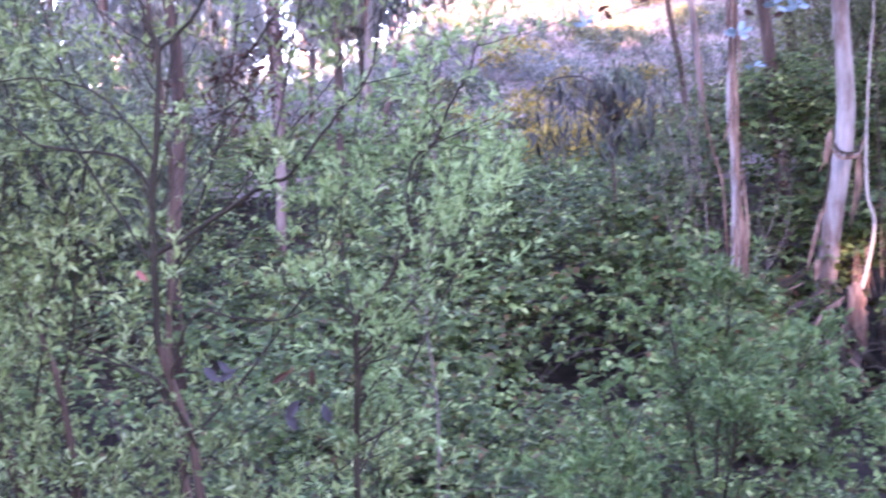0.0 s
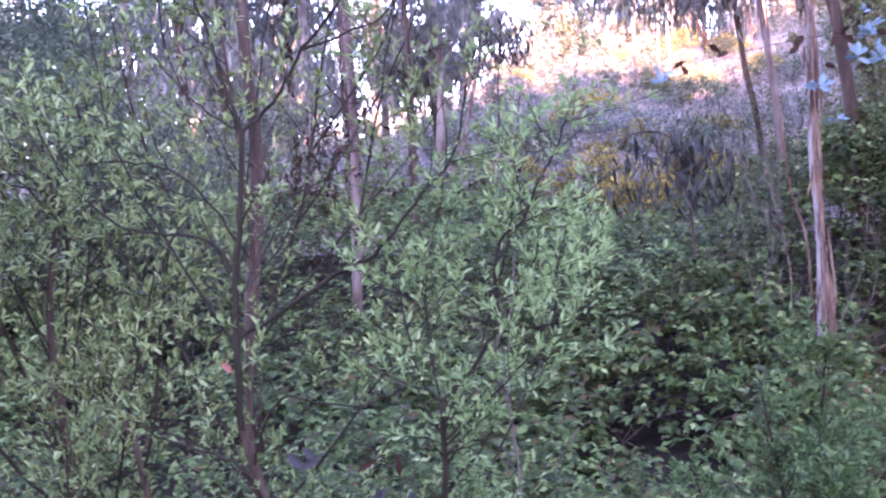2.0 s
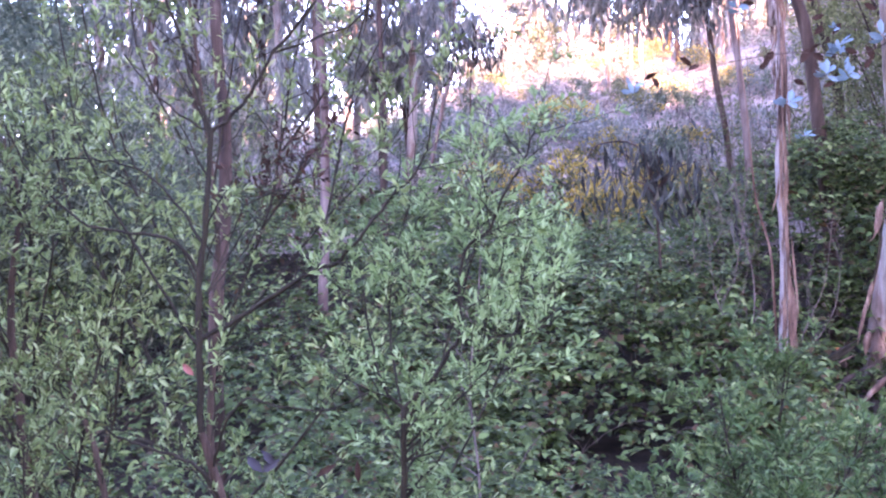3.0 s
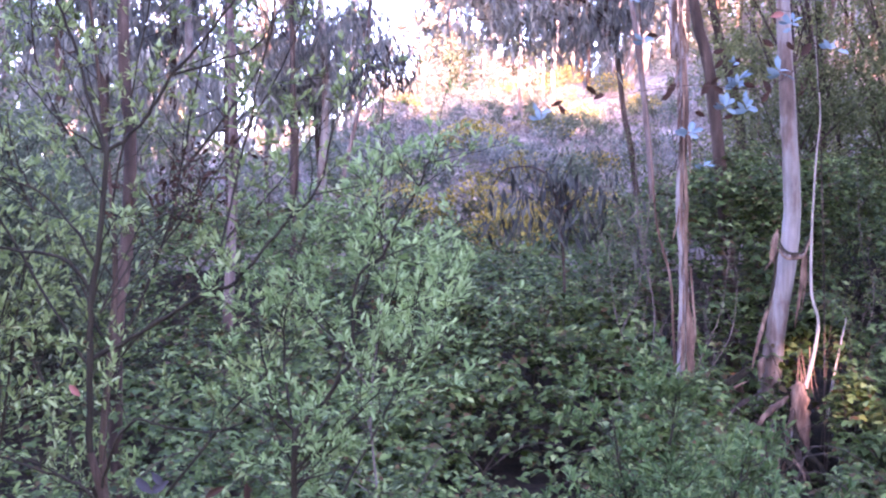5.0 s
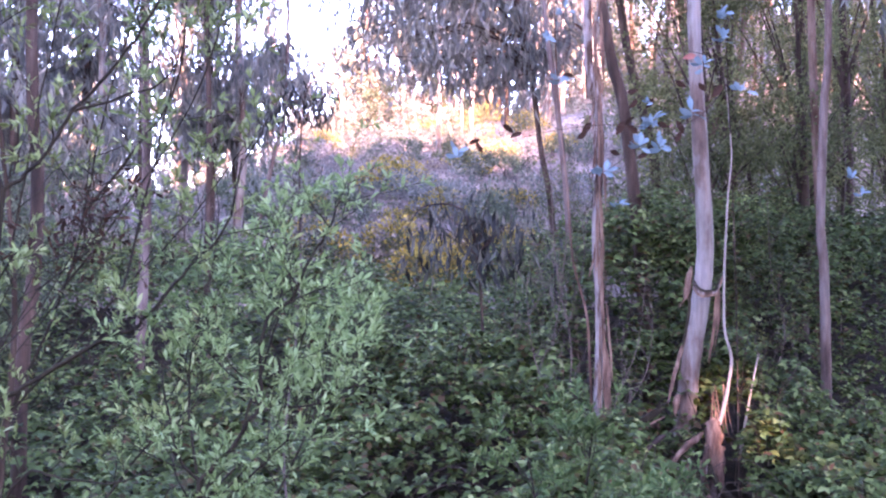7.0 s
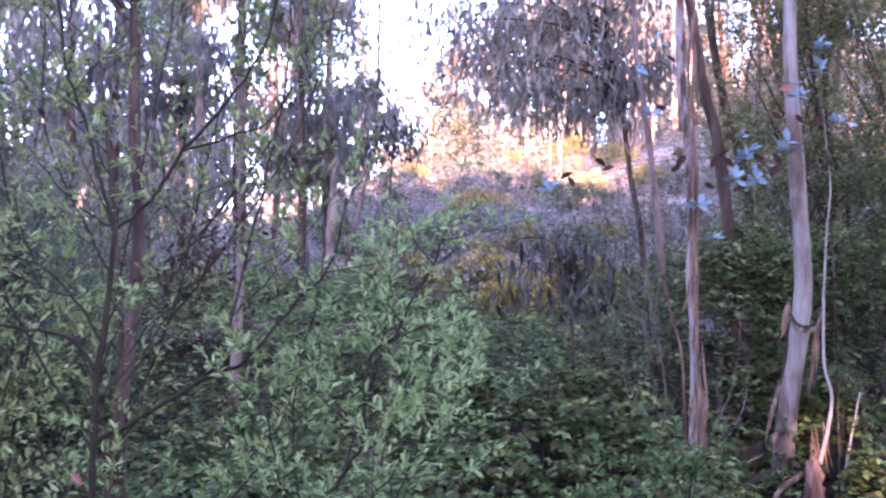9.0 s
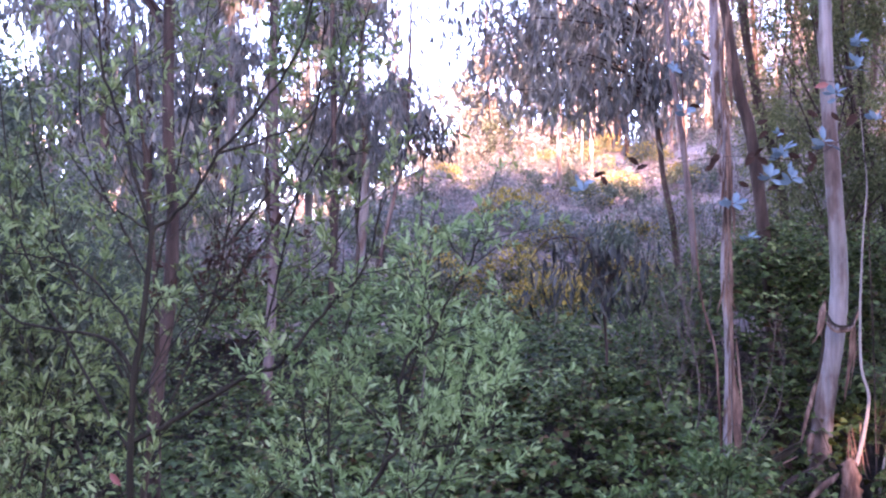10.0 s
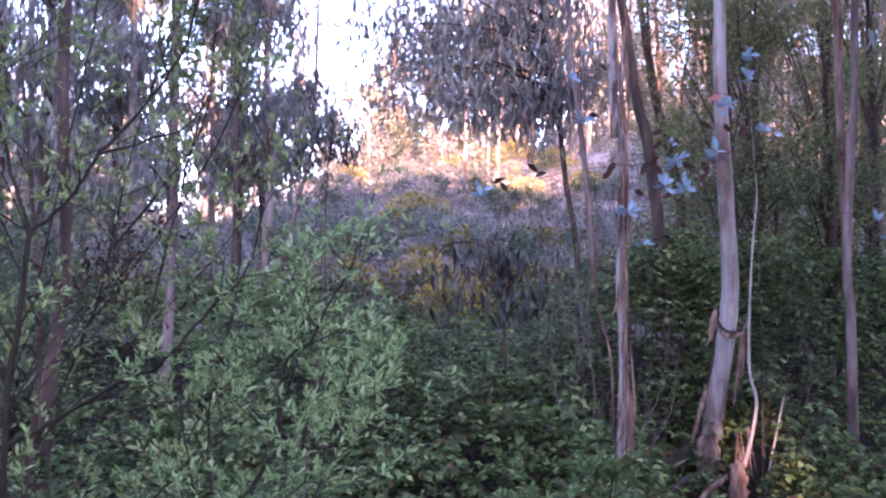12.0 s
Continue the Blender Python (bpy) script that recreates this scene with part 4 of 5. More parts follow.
    # many thin trunks in the wood to the east
    for k in range(95):
        y = rng.uniform(17, 62)
        x = y * rng.uniform(0.25, 0.62)
        h = rng.uniform(9, 14)
        if abs(x - 10.05 + 0.1 * y) < 1.9:      # the clearing that lets the sun onto the slope
            continue
        gum_tree(70 + k, x, y, [(0, 0, -0.2), (rng.normal(0, 0.2), 0, 2.4), (rng.normal(0, 0.45), 0, 5.5), (rng.normal(0, 0.4), 0, h)], 0.035 + 0.1 * rng.random() ** 1.6, 0.02, "thin eucalyptus trunk in the shaded wood", (M_GUM_BROWN, M_GUM, M_GUM_RED)[k % 3], high_crown(rng, h, *((rng.uniform(6.0, 8.5), 1.6, 5) if x < 0.31 * y else (rng.uniform(3.0, 6.0), 1.6, 8))), leaf=0.3, bunch=9, spread=0.4)
    pale = np.random.default_rng(91)
    for k in range(26):
        y = pale.uniform(17, 40)
        x = y * pale.uniform(0.2, 0.45)
        h = pale.uniform(8, 12)
        if abs(x - 10.05 + 0.1 * y) < 1.6:
            continue
        gum_tree(700 + k, x, y, [(0, 0, -0.2), (pale.normal(0, 0.07), 0, 1.6), (pale.normal(0, 0.13), 0, 3.6), (pale.normal(0, 0.22), 0, 6.0), (pale.normal(0, 0.3), 0, h)], pale.uniform(0.02, 0.05), 0.012, "thin crooked eucalyptus pole in the stand", (M_GUM_RED, M_PEEL, M_GUM_BROWN)[k % 3], high_crown(pale, h, 7.6, 1.3, 3), leaf=0.26, bunch=8, spread=0.35)
    # the skyline
    for k in range(96):
        y = rng.uniform(56, 90)
        x = y * (rng.uniform(0.0, 0.3) if k < 60 else rng.uniform(-0.62, 0.5))
        if -0.075 * y < x < 0.0:
            continue
        h = rng.uniform(9, 15)
        gum_tree(150 + k, x, y, [(0, 0, -0.3), (rng.normal(0, 0.1), 0, 3), (rng.normal(0, 0.3), 0, 7), (rng.normal(0, 0.5), 0, h)], rng.uniform(0.09, 0.2), 0.05, "slender eucalyptus on the sunlit crest", (M_GUM, M_GUM_BROWN)[k % 3 == 0], high_crown(rng, h, rng.uniform(4.5, 7.5), 1.7, 6), leaf=0.4, bunch=9, spread=0.5)


make_gums()


# ---- peeling bark, vine and roots at the big trunk ----
def strip(parent, name, pts, r, material, flat=0.25, label=""):
    V, F = tube_arrays([(smooth_line(pts, 5), np.interp(np.linspace(0, 1, (len(pts) - 1) * 5 + 1), [0, 0.12, 0.5, 0.85, 1], [r * 0.25, r * 0.9, r * 1.1, r * 0.6, r * 0.08]))], 8, flat * 0.6, 0.16, np.random.default_rng(int(abs(pts[0][0]) * 991) % 97))
    return mesh_object(name, V, F, material, parent, label, smooth=True)


def make_bark_debris():
    rng = np.random.default_rng(8)
    gz = float(ground_height(3.3, 11.0))
    hang = thing("hanging_bark", (3.4, 11.17, 1.5), "brown peeled bark strips hanging from the pale trunk", "bark")
    for pts, r in [([(-0.14, 0.0, 0.24), (-0.17, -0.04, 0.12), (-0.19, -0.05, 0.0), (-0.28, -0.02, -0.16)], 0.016), ([(-0.13, 0.02, 0.26), (-0.19, 0.0, 0.1), (-0.18, 0.0, -0.1)], 0.02), ([(-0.15, -0.02, 0.16), (-0.21, -0.03, 0.04), (-0.23, -0.04, -0.06)], 0.018),
                   ([(-0.16, -0.03, 0.05), (-0.2, -0.04, -0.3), (-0.27, -0.02, -0.62)], 0.014), ([(-0.15, 0.0, -0.1), (-0.22, -0.02, -0.45), (-0.3, 0.0, -0.8)], 0.01),
                   ([(0.13, 0.03, 0.06), (0.12, 0.0, -0.2), (0.06, 0.0, -0.45), (0.02, 0.0, -0.68)], 0.011), ([(0.15, 0.04, 0.1), (0.14, 0.02, -0.25), (0.08, 0.02, -0.6)], 0.009), ([(0.11, 0.02, 0.0), (0.09, 0.03, -0.35), (0.02, 0.02, -0.75)], 0.016)]:
        strip(hang, "bark_strip", pts, r, M_STRIP if r != 0.014 else M_STEM, 0.4)
    for k in range(3):
        strip(hang, "bark_ring", [(-0.15, -0.02, 0.06 + 0.05 * k), (-0.09, -0.12, -0.03 + 0.03 * k), (0.05, -0.13, -0.02 + 0.02 * k), (0.12, -0.06, 0.05 + 0.03 * k), (0.18, -0.02, 0.16 + 0.02 * k)], 0.013, (M_STRIP, M_PEEL, M_STEM)[k], 0.5)
    long = thing("leaning_bark", (3.0, 11.0, 0.0), "long bark slab leaning on the trunk", "bark")
    strip(long, "bark_strip", [(0.13, 0.1, 0.98), (0.08, 0.05, 0.82), (0.02, 0.02, 0.66), (-0.05, 0.0, 0.38)], 0.022, M_STRIP, 0.5)
    strip(long, "bark_strip", [(0.08, 0.04, 0.5), (0.04, 0, 0.42), (0.03, 0.02, 0.28)], 0.035, M_STRIP, 0.5)
    for (a, b, r, m) in [((-0.68, -0.35, 0.06), (-0.08, -0.05, 0.38), 0.045, M_STEM), ((-0.72, -0.42, 0.0), (-0.1, -0.1, 0.3), 0.03, M_STRIP), ((-0.6, -0.38, 0.14), (0.0, 0.0, 0.46), 0.02, M_STEM), ((-0.5, -0.45, -0.08), (0.05, -0.1, 0.2), 0.035, M_GUM_BROWN)]:
        mid = tuple((p + q) / 2 for p, q in zip(a, b))
        strip(long, "fallen_branch", [a, (mid[0], mid[1], mid[2] + 0.03), b], r, m, 1.0, "dark fallen branch")
    pile = thing("bark_pile", (3.25, 10.8, gz), "tangled fallen bark strips and roots at the trunk's foot", "bark")
    for k in range(22):
        a, spread = rng.normal(-0.06, 0.06), rng.normal(-0.08, 0.16)
        top = rng.uniform(0.3, 0.62)
        y = rng.normal(0, 0.1)
        strip(pile, "bark_strip", [(a, y * 0.3 + 0.05, top), (a + spread * 0.35 + rng.normal(0, 0.03), y * 0.6 - 0.05, top * 0.65), (a + spread * 0.75 + rng.normal(0, 0.04), y - 0.12, top * 0.3), (a + spread * 1.15, y - 0.2, -0.04)], rng.uniform(0.014, 0.035), (M_GUM_BROWN, M_STRIP, M_STEM)[k % 3], 0.5)
    strip(pile, "root", [(-0.02, -0.05, 0.16 - gz), (-0.1, -0.08, 0.1 - gz), (-0.2, -0.1, 0.04 - gz), (-0.38, -0.12, -0.16 - gz), (-0.5, -0.1, -0.36 - gz)], 0.03, M_STRIP, 0.8, "pale bent root")
    strip(pile, "root", [(0.02, -0.07, 0.05 - gz), (-0.03, -0.1, -0.15 - gz), (-0.06, -0.12, -0.42 - gz)], 0.03, M_PEEL, 0.6)
    slab = thing("bark_slab", (3.35, 10.75, gz), "orange sunlit slab of bark hanging beside the trunk", "bark")
    strip(slab, "bark_strip", [(-0.03, 0, 0.3 - gz), (-0.02, -0.01, 0.2 - gz), (-0.01, -0.02, 0.0 - gz), (0.02, -0.02, -0.2 - gz), (0.05, -0.02, -0.5 - gz)], 0.075, M_STRIP, 0.35)
    strip(slab, "bark_strip", [(-0.04, 0.05, 0.1 - gz), (-0.08, 0.0, 0.0 - gz), (-0.14, 0, -0.4 - gz)], 0.03, M_STRIP, 0.5)
    for k in range(9):
        x, z = rng.uniform(0.0, 0.16), rng.uniform(0.2, 0.42)
        strip(slab, "bark_shred", [(x, 0.15, z + rng.uniform(0.12, 0.32) - gz), (x + rng.normal(0, 0.02), 0.12, z - gz), (x + rng.normal(0, 0.05), 0.1, z - 0.2 - gz)], rng.uniform(0.003, 0.007), M_STRIP, 0.6)
    ragged = thing("hanging_bark", (2.16, 10.5, 2.0), "narrow ragged bark strips peeling from the slim eucalyptus", "bark")
    for k in range(22):
        z, side = rng.uniform(-0.9, 2.3), rng.choice([-1.0, 1.0])
        x = float(np.interp(z, [-0.7, 0.0, 0.9, 1.6, 2.3], [0.03, 0.0, 0.05, 0.0, -0.05])) + side * rng.uniform(0.015, 0.04)
        long, out = rng.uniform(0.18, 0.55), side * abs(rng.normal(0, 0.03))
        strip(ragged, "bark_strip", [(x, -0.035, z), (x + out * 0.3, -0.045, z - long * 0.4), (x + out, -0.05, z - long * 0.75), (x + out * 1.5 + rng.normal(0, 0.012), -0.045, z - long)], rng.uniform(0.005, 0.013), (M_STRIP, M_GUM_RED, M_PEEL)[k % 3], 0.5)
    vine = thing("vine", (3.45, 10.85, gz), "thin pale vine hanging beside the eucalyptus trunk", "vine")
    height = [0.22, 0.4, 0.57, 0.86, 1.15, 1.66, 2.03, 2.45, 2.82, 3.2, 3.6]
    shift = [-0.03, 0.02, 0.06, 0.1, 0.035, 0.04, 0.06, 0.09, 0.13, 0.11, 0.08]
    V, F = tube_arrays([(smooth_line([(x, 0, z - gz) for x, z in zip(shift, height)], 5), np.linspace(0.021, 0.003, 51))], 6)
    mesh_object("vine_stem", V, F, M_VINE, vine, smooth=True)
    V, F = tube_arrays([(smooth_line([(0.2, 0.1, -0.1 - gz), (0.27, 0.0, 0.45 - gz), (0.37, 0.0, 0.9 - gz)], 5), np.linspace(0.016, 0.006, 11))], 6)
    mesh_object("vine_shoot", V, F, M_VINE, vine, smooth=True)
    peel = thing("peeling_bark", (2.2, 10.42, 0.9), "loose brown bark ribbons on the slim eucalyptus", "bark")
    for k in range(38):
        z = rng.uniform(-0.6, 3.4) if k < 22 else rng.uniform(-1.0, 0.2)
        ln = rng.uniform(0.3, 0.9)
        x = rng.uniform(-0.055, 0.065)
        strip(peel, "bark_strip", [(x * 0.7, 0.02, z + ln), (x, -0.02, z + ln * 0.5), (x * 1.15 + rng.normal(0, 0.015), -0.03, z)], rng.uniform(0.007, 0.014), M_STRIP)


make_bark_debris()


def bare_sapling(seed, x, y, height, lean, label):
    """A leafless shoot: a thin bent stem with a few side twigs."""
    rng = np.random.default_rng(seed)
    gz = float(ground_height(x, y))
    sap = thing("bare_sapling", (x, y, gz), label, "sapling", "bare saplings by the trunks")
    stem = smooth_line([(0, 0, -0.05), (lean * 0.3, 0, height * 0.25), (lean * 0.2 + rng.normal(0, 0.07), 0.03, height * 0.45), (lean * 0.7 + rng.normal(0, 0.07), 0.03, height * 0.7), (lean, 0, height)], 5)
    main = (stem, np.linspace(0.009, 0.003, len(stem)))
    V, F = tube_arrays([main], 6)
    mesh_object("stem", V, F, M_TWIG, sap, smooth=True)
    level = twigs_along(rng, [main], (0.22, 0.16), (0.6, 0.25), 0.25)
    groups = [[b] for b in level[0][0]]
    for twig, number in zip(*level[1]):
        groups[number].append(twig)
    limb_objects(groups, "twig", M_TWIG, sap, 4)


for k, (x, y, height, lean) in enumerate([(-0.4, 6.0, 2.65, 0.1), (1.72, 10.3, 2.0, -0.25), (1.95, 10.6, 3.3, -0.2), (2.4, 10.8, 2.2, 0.3), (2.55, 10.9, 1.9, 0.25), (2.0, 13.0, 3.2, -0.3), (4.3, 12.0, 1.9, 0.15), (4.9, 13.0, 2.8, -0.2), (6.6, 15.5, 3.6, 0.1), (2.2, 14.0, 3.4, -0.2), (2.5, 13.2, 3.0, 0.2), (2.9, 15.5, 3.6, -0.1), (1.6, 12.6, 2.6, 0.15), (3.4, 14.5, 3.2, -0.2), (2.0, 11.6, 2.8, 0.1), (2.35, 12.2, 3.3, -0.1)]):
    bare_sapling(600 + k, x, y, height, lean, "thin leafless grey-brown sapling among the eucalyptus trunks")


# ---- young blue-leaved eucalyptus shoots ----
def make_blue_shoots():
    rng = np.random.default_rng(14)
    Y = 10.2
    shoot = thing("eucalyptus_shoot", (3.5, 10.75, float(ground_height(3.5, 10.75))), "young eucalyptus shoot with blue-green waxy paired leaves", "sapling")
    o = np.array(shoot.location)
    tufts = [(1.68, 3.88, 5, 0.9), (1.77, 3.47, 5, 1.0), (1.83, 4.11, 4, 0.8), (2.32, 2.36, 4, 0.7), (3.3, 4.07, 7, 1.0), (3.3, 3.86, 6, 1.0), (3.12, 3.63, 5, 1.0), (3.48, 3.4, 6, 1.1), (3.03, 3.2, 5, 1.25), (2.59, 3.27, 4, 0.6),
             (2.65, 3.09, 7, 1.15), (2.53, 2.88, 6, 1.1), (2.7, 2.87, 6, 1.1), (2.17, 2.64, 8, 1.0), (0.85, 2.79, 6, 0.95), (4.5, 2.6, 3, 0.8), (4.58, 2.42, 3, 0.8)]
    stem = smooth_line([(3.62, 10.9, -0.6), (3.64, 10.95, 1.2), (3.62, 10.95, 2.4), (3.55, 10.8, 3.2), (3.4, 10.4, 3.7), (3.3, Y, 4.3)], 6)
    main = smooth_line([(3.45, 10.5, 3.5), (3.1, Y, 3.15), (2.8, Y, 3.0), (2.5, Y, 2.84), (2.17, Y, 2.6)], 5)
    far = smooth_line([(2.8, Y, 3.0), (2.2, Y, 3.05), (1.5, Y, 2.95), (0.85, Y, 2.75)], 5)
    high = smooth_line([(3.4, 10.4, 3.7), (2.8, Y, 3.75), (2.2, Y, 3.72), (1.68, Y, 3.85)], 5)
    side = smooth_line([(3.5, 10.8, 2.2), (3.9, 10.5, 2.55), (4.3, Y, 2.62), (4.58, Y, 2.42)], 5)
    branches = [stem, main, far, high, side]
    joints = np.concatenate(branches[1:])
    for x, z, _, _ in tufts:
        e = np.array([x, Y, z - 0.04])
        near = joints[np.argmin(np.linalg.norm(joints - e, axis=1))]
        if np.linalg.norm(near - e) > 0.06:
            branches.append(np.array([near, (near + e) / 2 + [0.0, 0.0, 0.03], e]))
    made = []
    for k, b in enumerate(branches):
        V, F = tube_arrays([(b - o, np.linspace((0.009, 0.006, 0.004, 0.004, 0.004)[k] if k < 5 else 0.003, 0.002, len(b)))], 5)
        made.append((mesh_object("stem" if k == 0 else "branch", V, F, M_GUM_BROWN, shoot), b[-1] if k > 4 else b[len(b) // 2]))
    def pointed(material):
        V, F = leaf_arrays(np.zeros((1, 3)), np.array([[1.0, 0, 0]]), np.array([[0, 0, 1.0]]), 0.15, 0.072, 0.16, 0.12, rounded="full")
        return mesh_object("leaf", V, F, material, shoot)
    masters = {"blue": pointed(M_BLUE), "brown": pointed(M_BROWN_LEAF), "red": pointed(M_RED_LEAF)}
    used = set()
    def put(kind, m):
        ob = masters[kind] if kind not in used else new("leaf", masters[kind].data)
        used.add(kind)
        ob.parent = min(made, key=lambda pair: (Vector(pair[1] - o) - m.translation).length)[0]
        ob.matrix_basis = m
    for x, z, count, size in tufts:
        c = Vector((x - o[0], Y - o[1] + rng.normal(0, 0.04), z - o[2] - 0.03))
        count += 1
        for k in range(count):
            lift = -25 + 230 * (k + 0.5) / count + rng.normal(0, 14)          # a rosette open to the path and the sky
            m = Matrix.Translation(c + Vector((rng.normal(0, 0.015), rng.normal(0, 0.02), rng.normal(0, 0.02)))) @ pose(0, 0, 0, 0, 0, rng.uniform(-40, 40)) @ pose(0, 0, 0, 0, -lift, 0) @ pose(0, 0, 0, rng.uniform(10, 80), 0, 0)
            put("blue", m @ Matrix.Scale(size * rng.uniform(0.58, 0.85), 4))
    darks = [(1.01, 2.89), (1.06, 2.92), (1.32, 2.93), (1.36, 2.97), (1.98, 2.97), (2.04, 2.99), (1.91, 3.99), (2.48, 3.13), (2.42, 3.2), (2.52, 3.38), (2.58, 3.2), (2.8, 3.03), (2.86, 3.1), (2.34, 2.77), (2.49, 2.74), (3.15, 3.36), (3.2, 3.3), (1.92, 3.5), (2.4, 3.05), (2.92, 3.0), (2.3, 2.95), (2.97, 3.4)]
    for k, (x, z) in enumerate(darks):
        put("brown", pose(x - o[0], Y + 0.03 - o[1], z - o[2], 70 + rng.uniform(-30, 30), rng.uniform(-60, 60), 180 * (k % 2)) @ Matrix.Scale(rng.uniform(0.7, 1.15), 4))
    put("red", pose(2.92 - o[0], Y - o[1], 3.66 - o[2], 80, -15, 0) @ Matrix.Scale(0.95, 4))


make_blue_shoots()


# ---- the drooping sapling over the brambles ----
def drooping_sapling(seed, x, y, high, bend, label):
    """A bent sapling: a stem that arches over at the top, thin branches hanging from it with long sickle leaves."""
    rng = np.random.default_rng(seed)
    gz = float(ground_height(x, y))
    sap = thing("eucalyptus_sapling", (x, y, gz), label, "sapling", "drooping saplings")
    top = high - gz
    main = (smooth_line([(0, 0, 0), (0.05 * bend, 0, top * 0.6), (-0.1 * bend, 0, top), (-0.55 * bend, -0.1, top + 0.12), (-0.75 * bend, -0.15, top - 0.1)], 5), np.linspace(0.02, 0.005, 21))
    lines, ends = [], []
    for k in range(18):
        a = rng.uniform(-0.6, 0.62)
        p = np.array([a * bend, rng.normal(0, 0.22), top + 0.05 - 0.35 * a * a + rng.normal(0, 0.07)])
        q = p + np.array([rng.normal(0, 0.1), rng.normal(0, 0.12), -rng.uniform(0.25, 0.62)])
        lines.append((np.array([[0, 0, top * 0.85], (p + [0, 0, top * 0.85]) / 2 + [0, 0, 0.1], p, q]), np.array([0.008, 0.006, 0.004, 0.002])))
        ends += [p, (2 * p + q) / 3, (p + 2 * q) / 3, q]
    V, F = tube_arrays([main], 6)
    mesh_object("stem", V, F, M_GUM_BROWN, sap)
    limb_objects(lines, "branch", M_GUM_BROWN, sap, 4)
    V, F = sickle_leaves(rng, ends, 5, 0.12, 0.21, False)
    mesh_object("leaves", V, F, M_DARK_EUC, sap, kind="stuff")


drooping_sapling(17, 1.2, 12.2, 2.32, 1.0, "bent sapling with dark drooping sickle leaves over brambles")
drooping_sapling(18, -1.15, 20.0, 5.0, -0.9, "tall thin sapling with drooping sickle leaves before the skyline")


# ---- dark broad trees and bushes ----
def leafy_tree(seed, x, y, height, clumps, leaf, count, label, material, name="broadleaf_tree", category="tree", group=""):
    """A tree with a trunk, limbs to each clump and small leaves gathered in uneven clumps: (dx, dy, z, radius)."""
    rng = np.random.default_rng(seed)
    gz = float(ground_height(x, y))
    tree = thing(name, (x, y, gz), label, category, group)
    lines = [(smooth_line([(0, 0, -0.1), (0.1, 0, height * 0.4), (0.0, 0.1, height)], 5), np.linspace(0.02 * height, 0.01, 11))]
    V, F = tube_arrays(lines, 6, 1.0, 0.04, rng)
    mesh_object("trunk", V, F, M_GUM_BROWN, tree, smooth=True)
    lines, at = [], []
    share = np.array([c[3] ** 2 for c in clumps])
    for (dx, dy, z, R), part in zip(clumps, share / share.sum()):
        s = np.array([0, 0, min(z * 0.6, height * 0.8)])
        e = np.array([dx, dy, z])
        lines.append((smooth_line([s, (s + e) / 2 + [0, 0, 0.1], e], 4), np.linspace(0.004 * height, 0.004, 9)))
        n = int(count * part)
        sub = rand_dirs(rng, max(4, n // 60)) * R * rng.uniform(0.35, 1.0, (max(4, n // 60), 1)) + e
        k = rng.integers(0, len(sub), n)
        at.append(sub[k] + rng.normal(0, R * 0.17, (n, 3)))
    limb_objects(lines if height > 1.6 else lines[:1], "limb", M_GUM_BROWN, tree, 3)
    at = np.concatenate(at)
    n = len(at)
    L = rng.uniform(leaf * 0.6, leaf * 1.3, n)
    V, F = leaf_arrays(at, rand_dirs(rng, n, -0.2), rand_dirs(rng, n, 0.8), L, L * 0.45, 0.2, 0.1, simple=True)
    mesh_object("crown", V, F, material, tree, kind="stuff")
    return tree


def clump_list(rng, n, wide, low, high, r):
    return [(rng.normal(0, wide * 0.5), rng.normal(0, wide * 0.4), rng.uniform(low, high), r * rng.uniform(0.7, 1.2)) for _ in range(n)]


def make_dark_trees():
    rng = np.random.default_rng(19)
    # behind the willows, to the west
    for k, (x, y, h, lo, wide) in enumerate([(-9.4, 13.0, 5.8, 0.2, 1.9), (-6.7, 14.6, 5.4, 0.4, 0.7), (-12.0, 16.0, 7.0, 0.3, 1.9), (-4.9, 13.0, 3.1, 0.2, 1.3), (-10.5, 19.0, 6.0, 1.0, 1.9), (-6.4, 20.0, 2.8, 0.6, 1.9), (-6.9, 13.0, 4.2, 0.4, 1.5), (-8.2, 12.6, 5.4, 0.6, 1.9), (-10.2, 15.0, 6.8, 1.0, 1.9)]):
        leafy_tree(200 + k, x, y, h, clump_list(rng, 18, wide, lo, h, 0.85), 0.085, 20000 if k in (0, 1, 3, 6, 7) else 8000, "dark blue-green leafy tree behind the willows", M_ACACIA, group="dark trees of the hollow")
    # behind the big trunk
    for k, (x, y, h) in enumerate([(5.1, 17.0, 6.5), (6.0, 18.5, 6.8), (6.2, 21.0, 7.5), (9.6, 24.0, 8.0), (13.0, 30.0, 9.5), (9.4, 20.0, 5.0), (11.0, 23.0, 5.5), (12.4, 27.0, 7.0), (15.5, 33.0, 10.0), (18.0, 38.0, 11.0), (6.7, 17.2, 6.2), (8.4, 19.5, 7.4), (9.0, 23.0, 8.2)]):
        leafy_tree(210 + k, x, y, h, clump_list(rng, 24, 1.4, 0.4, h, 0.8), 0.075, 15000 if k < 3 else 8000, "dark green feathery tree in the shaded wood", M_FEATHER, group="dark trees of the wood")


make_dark_trees()


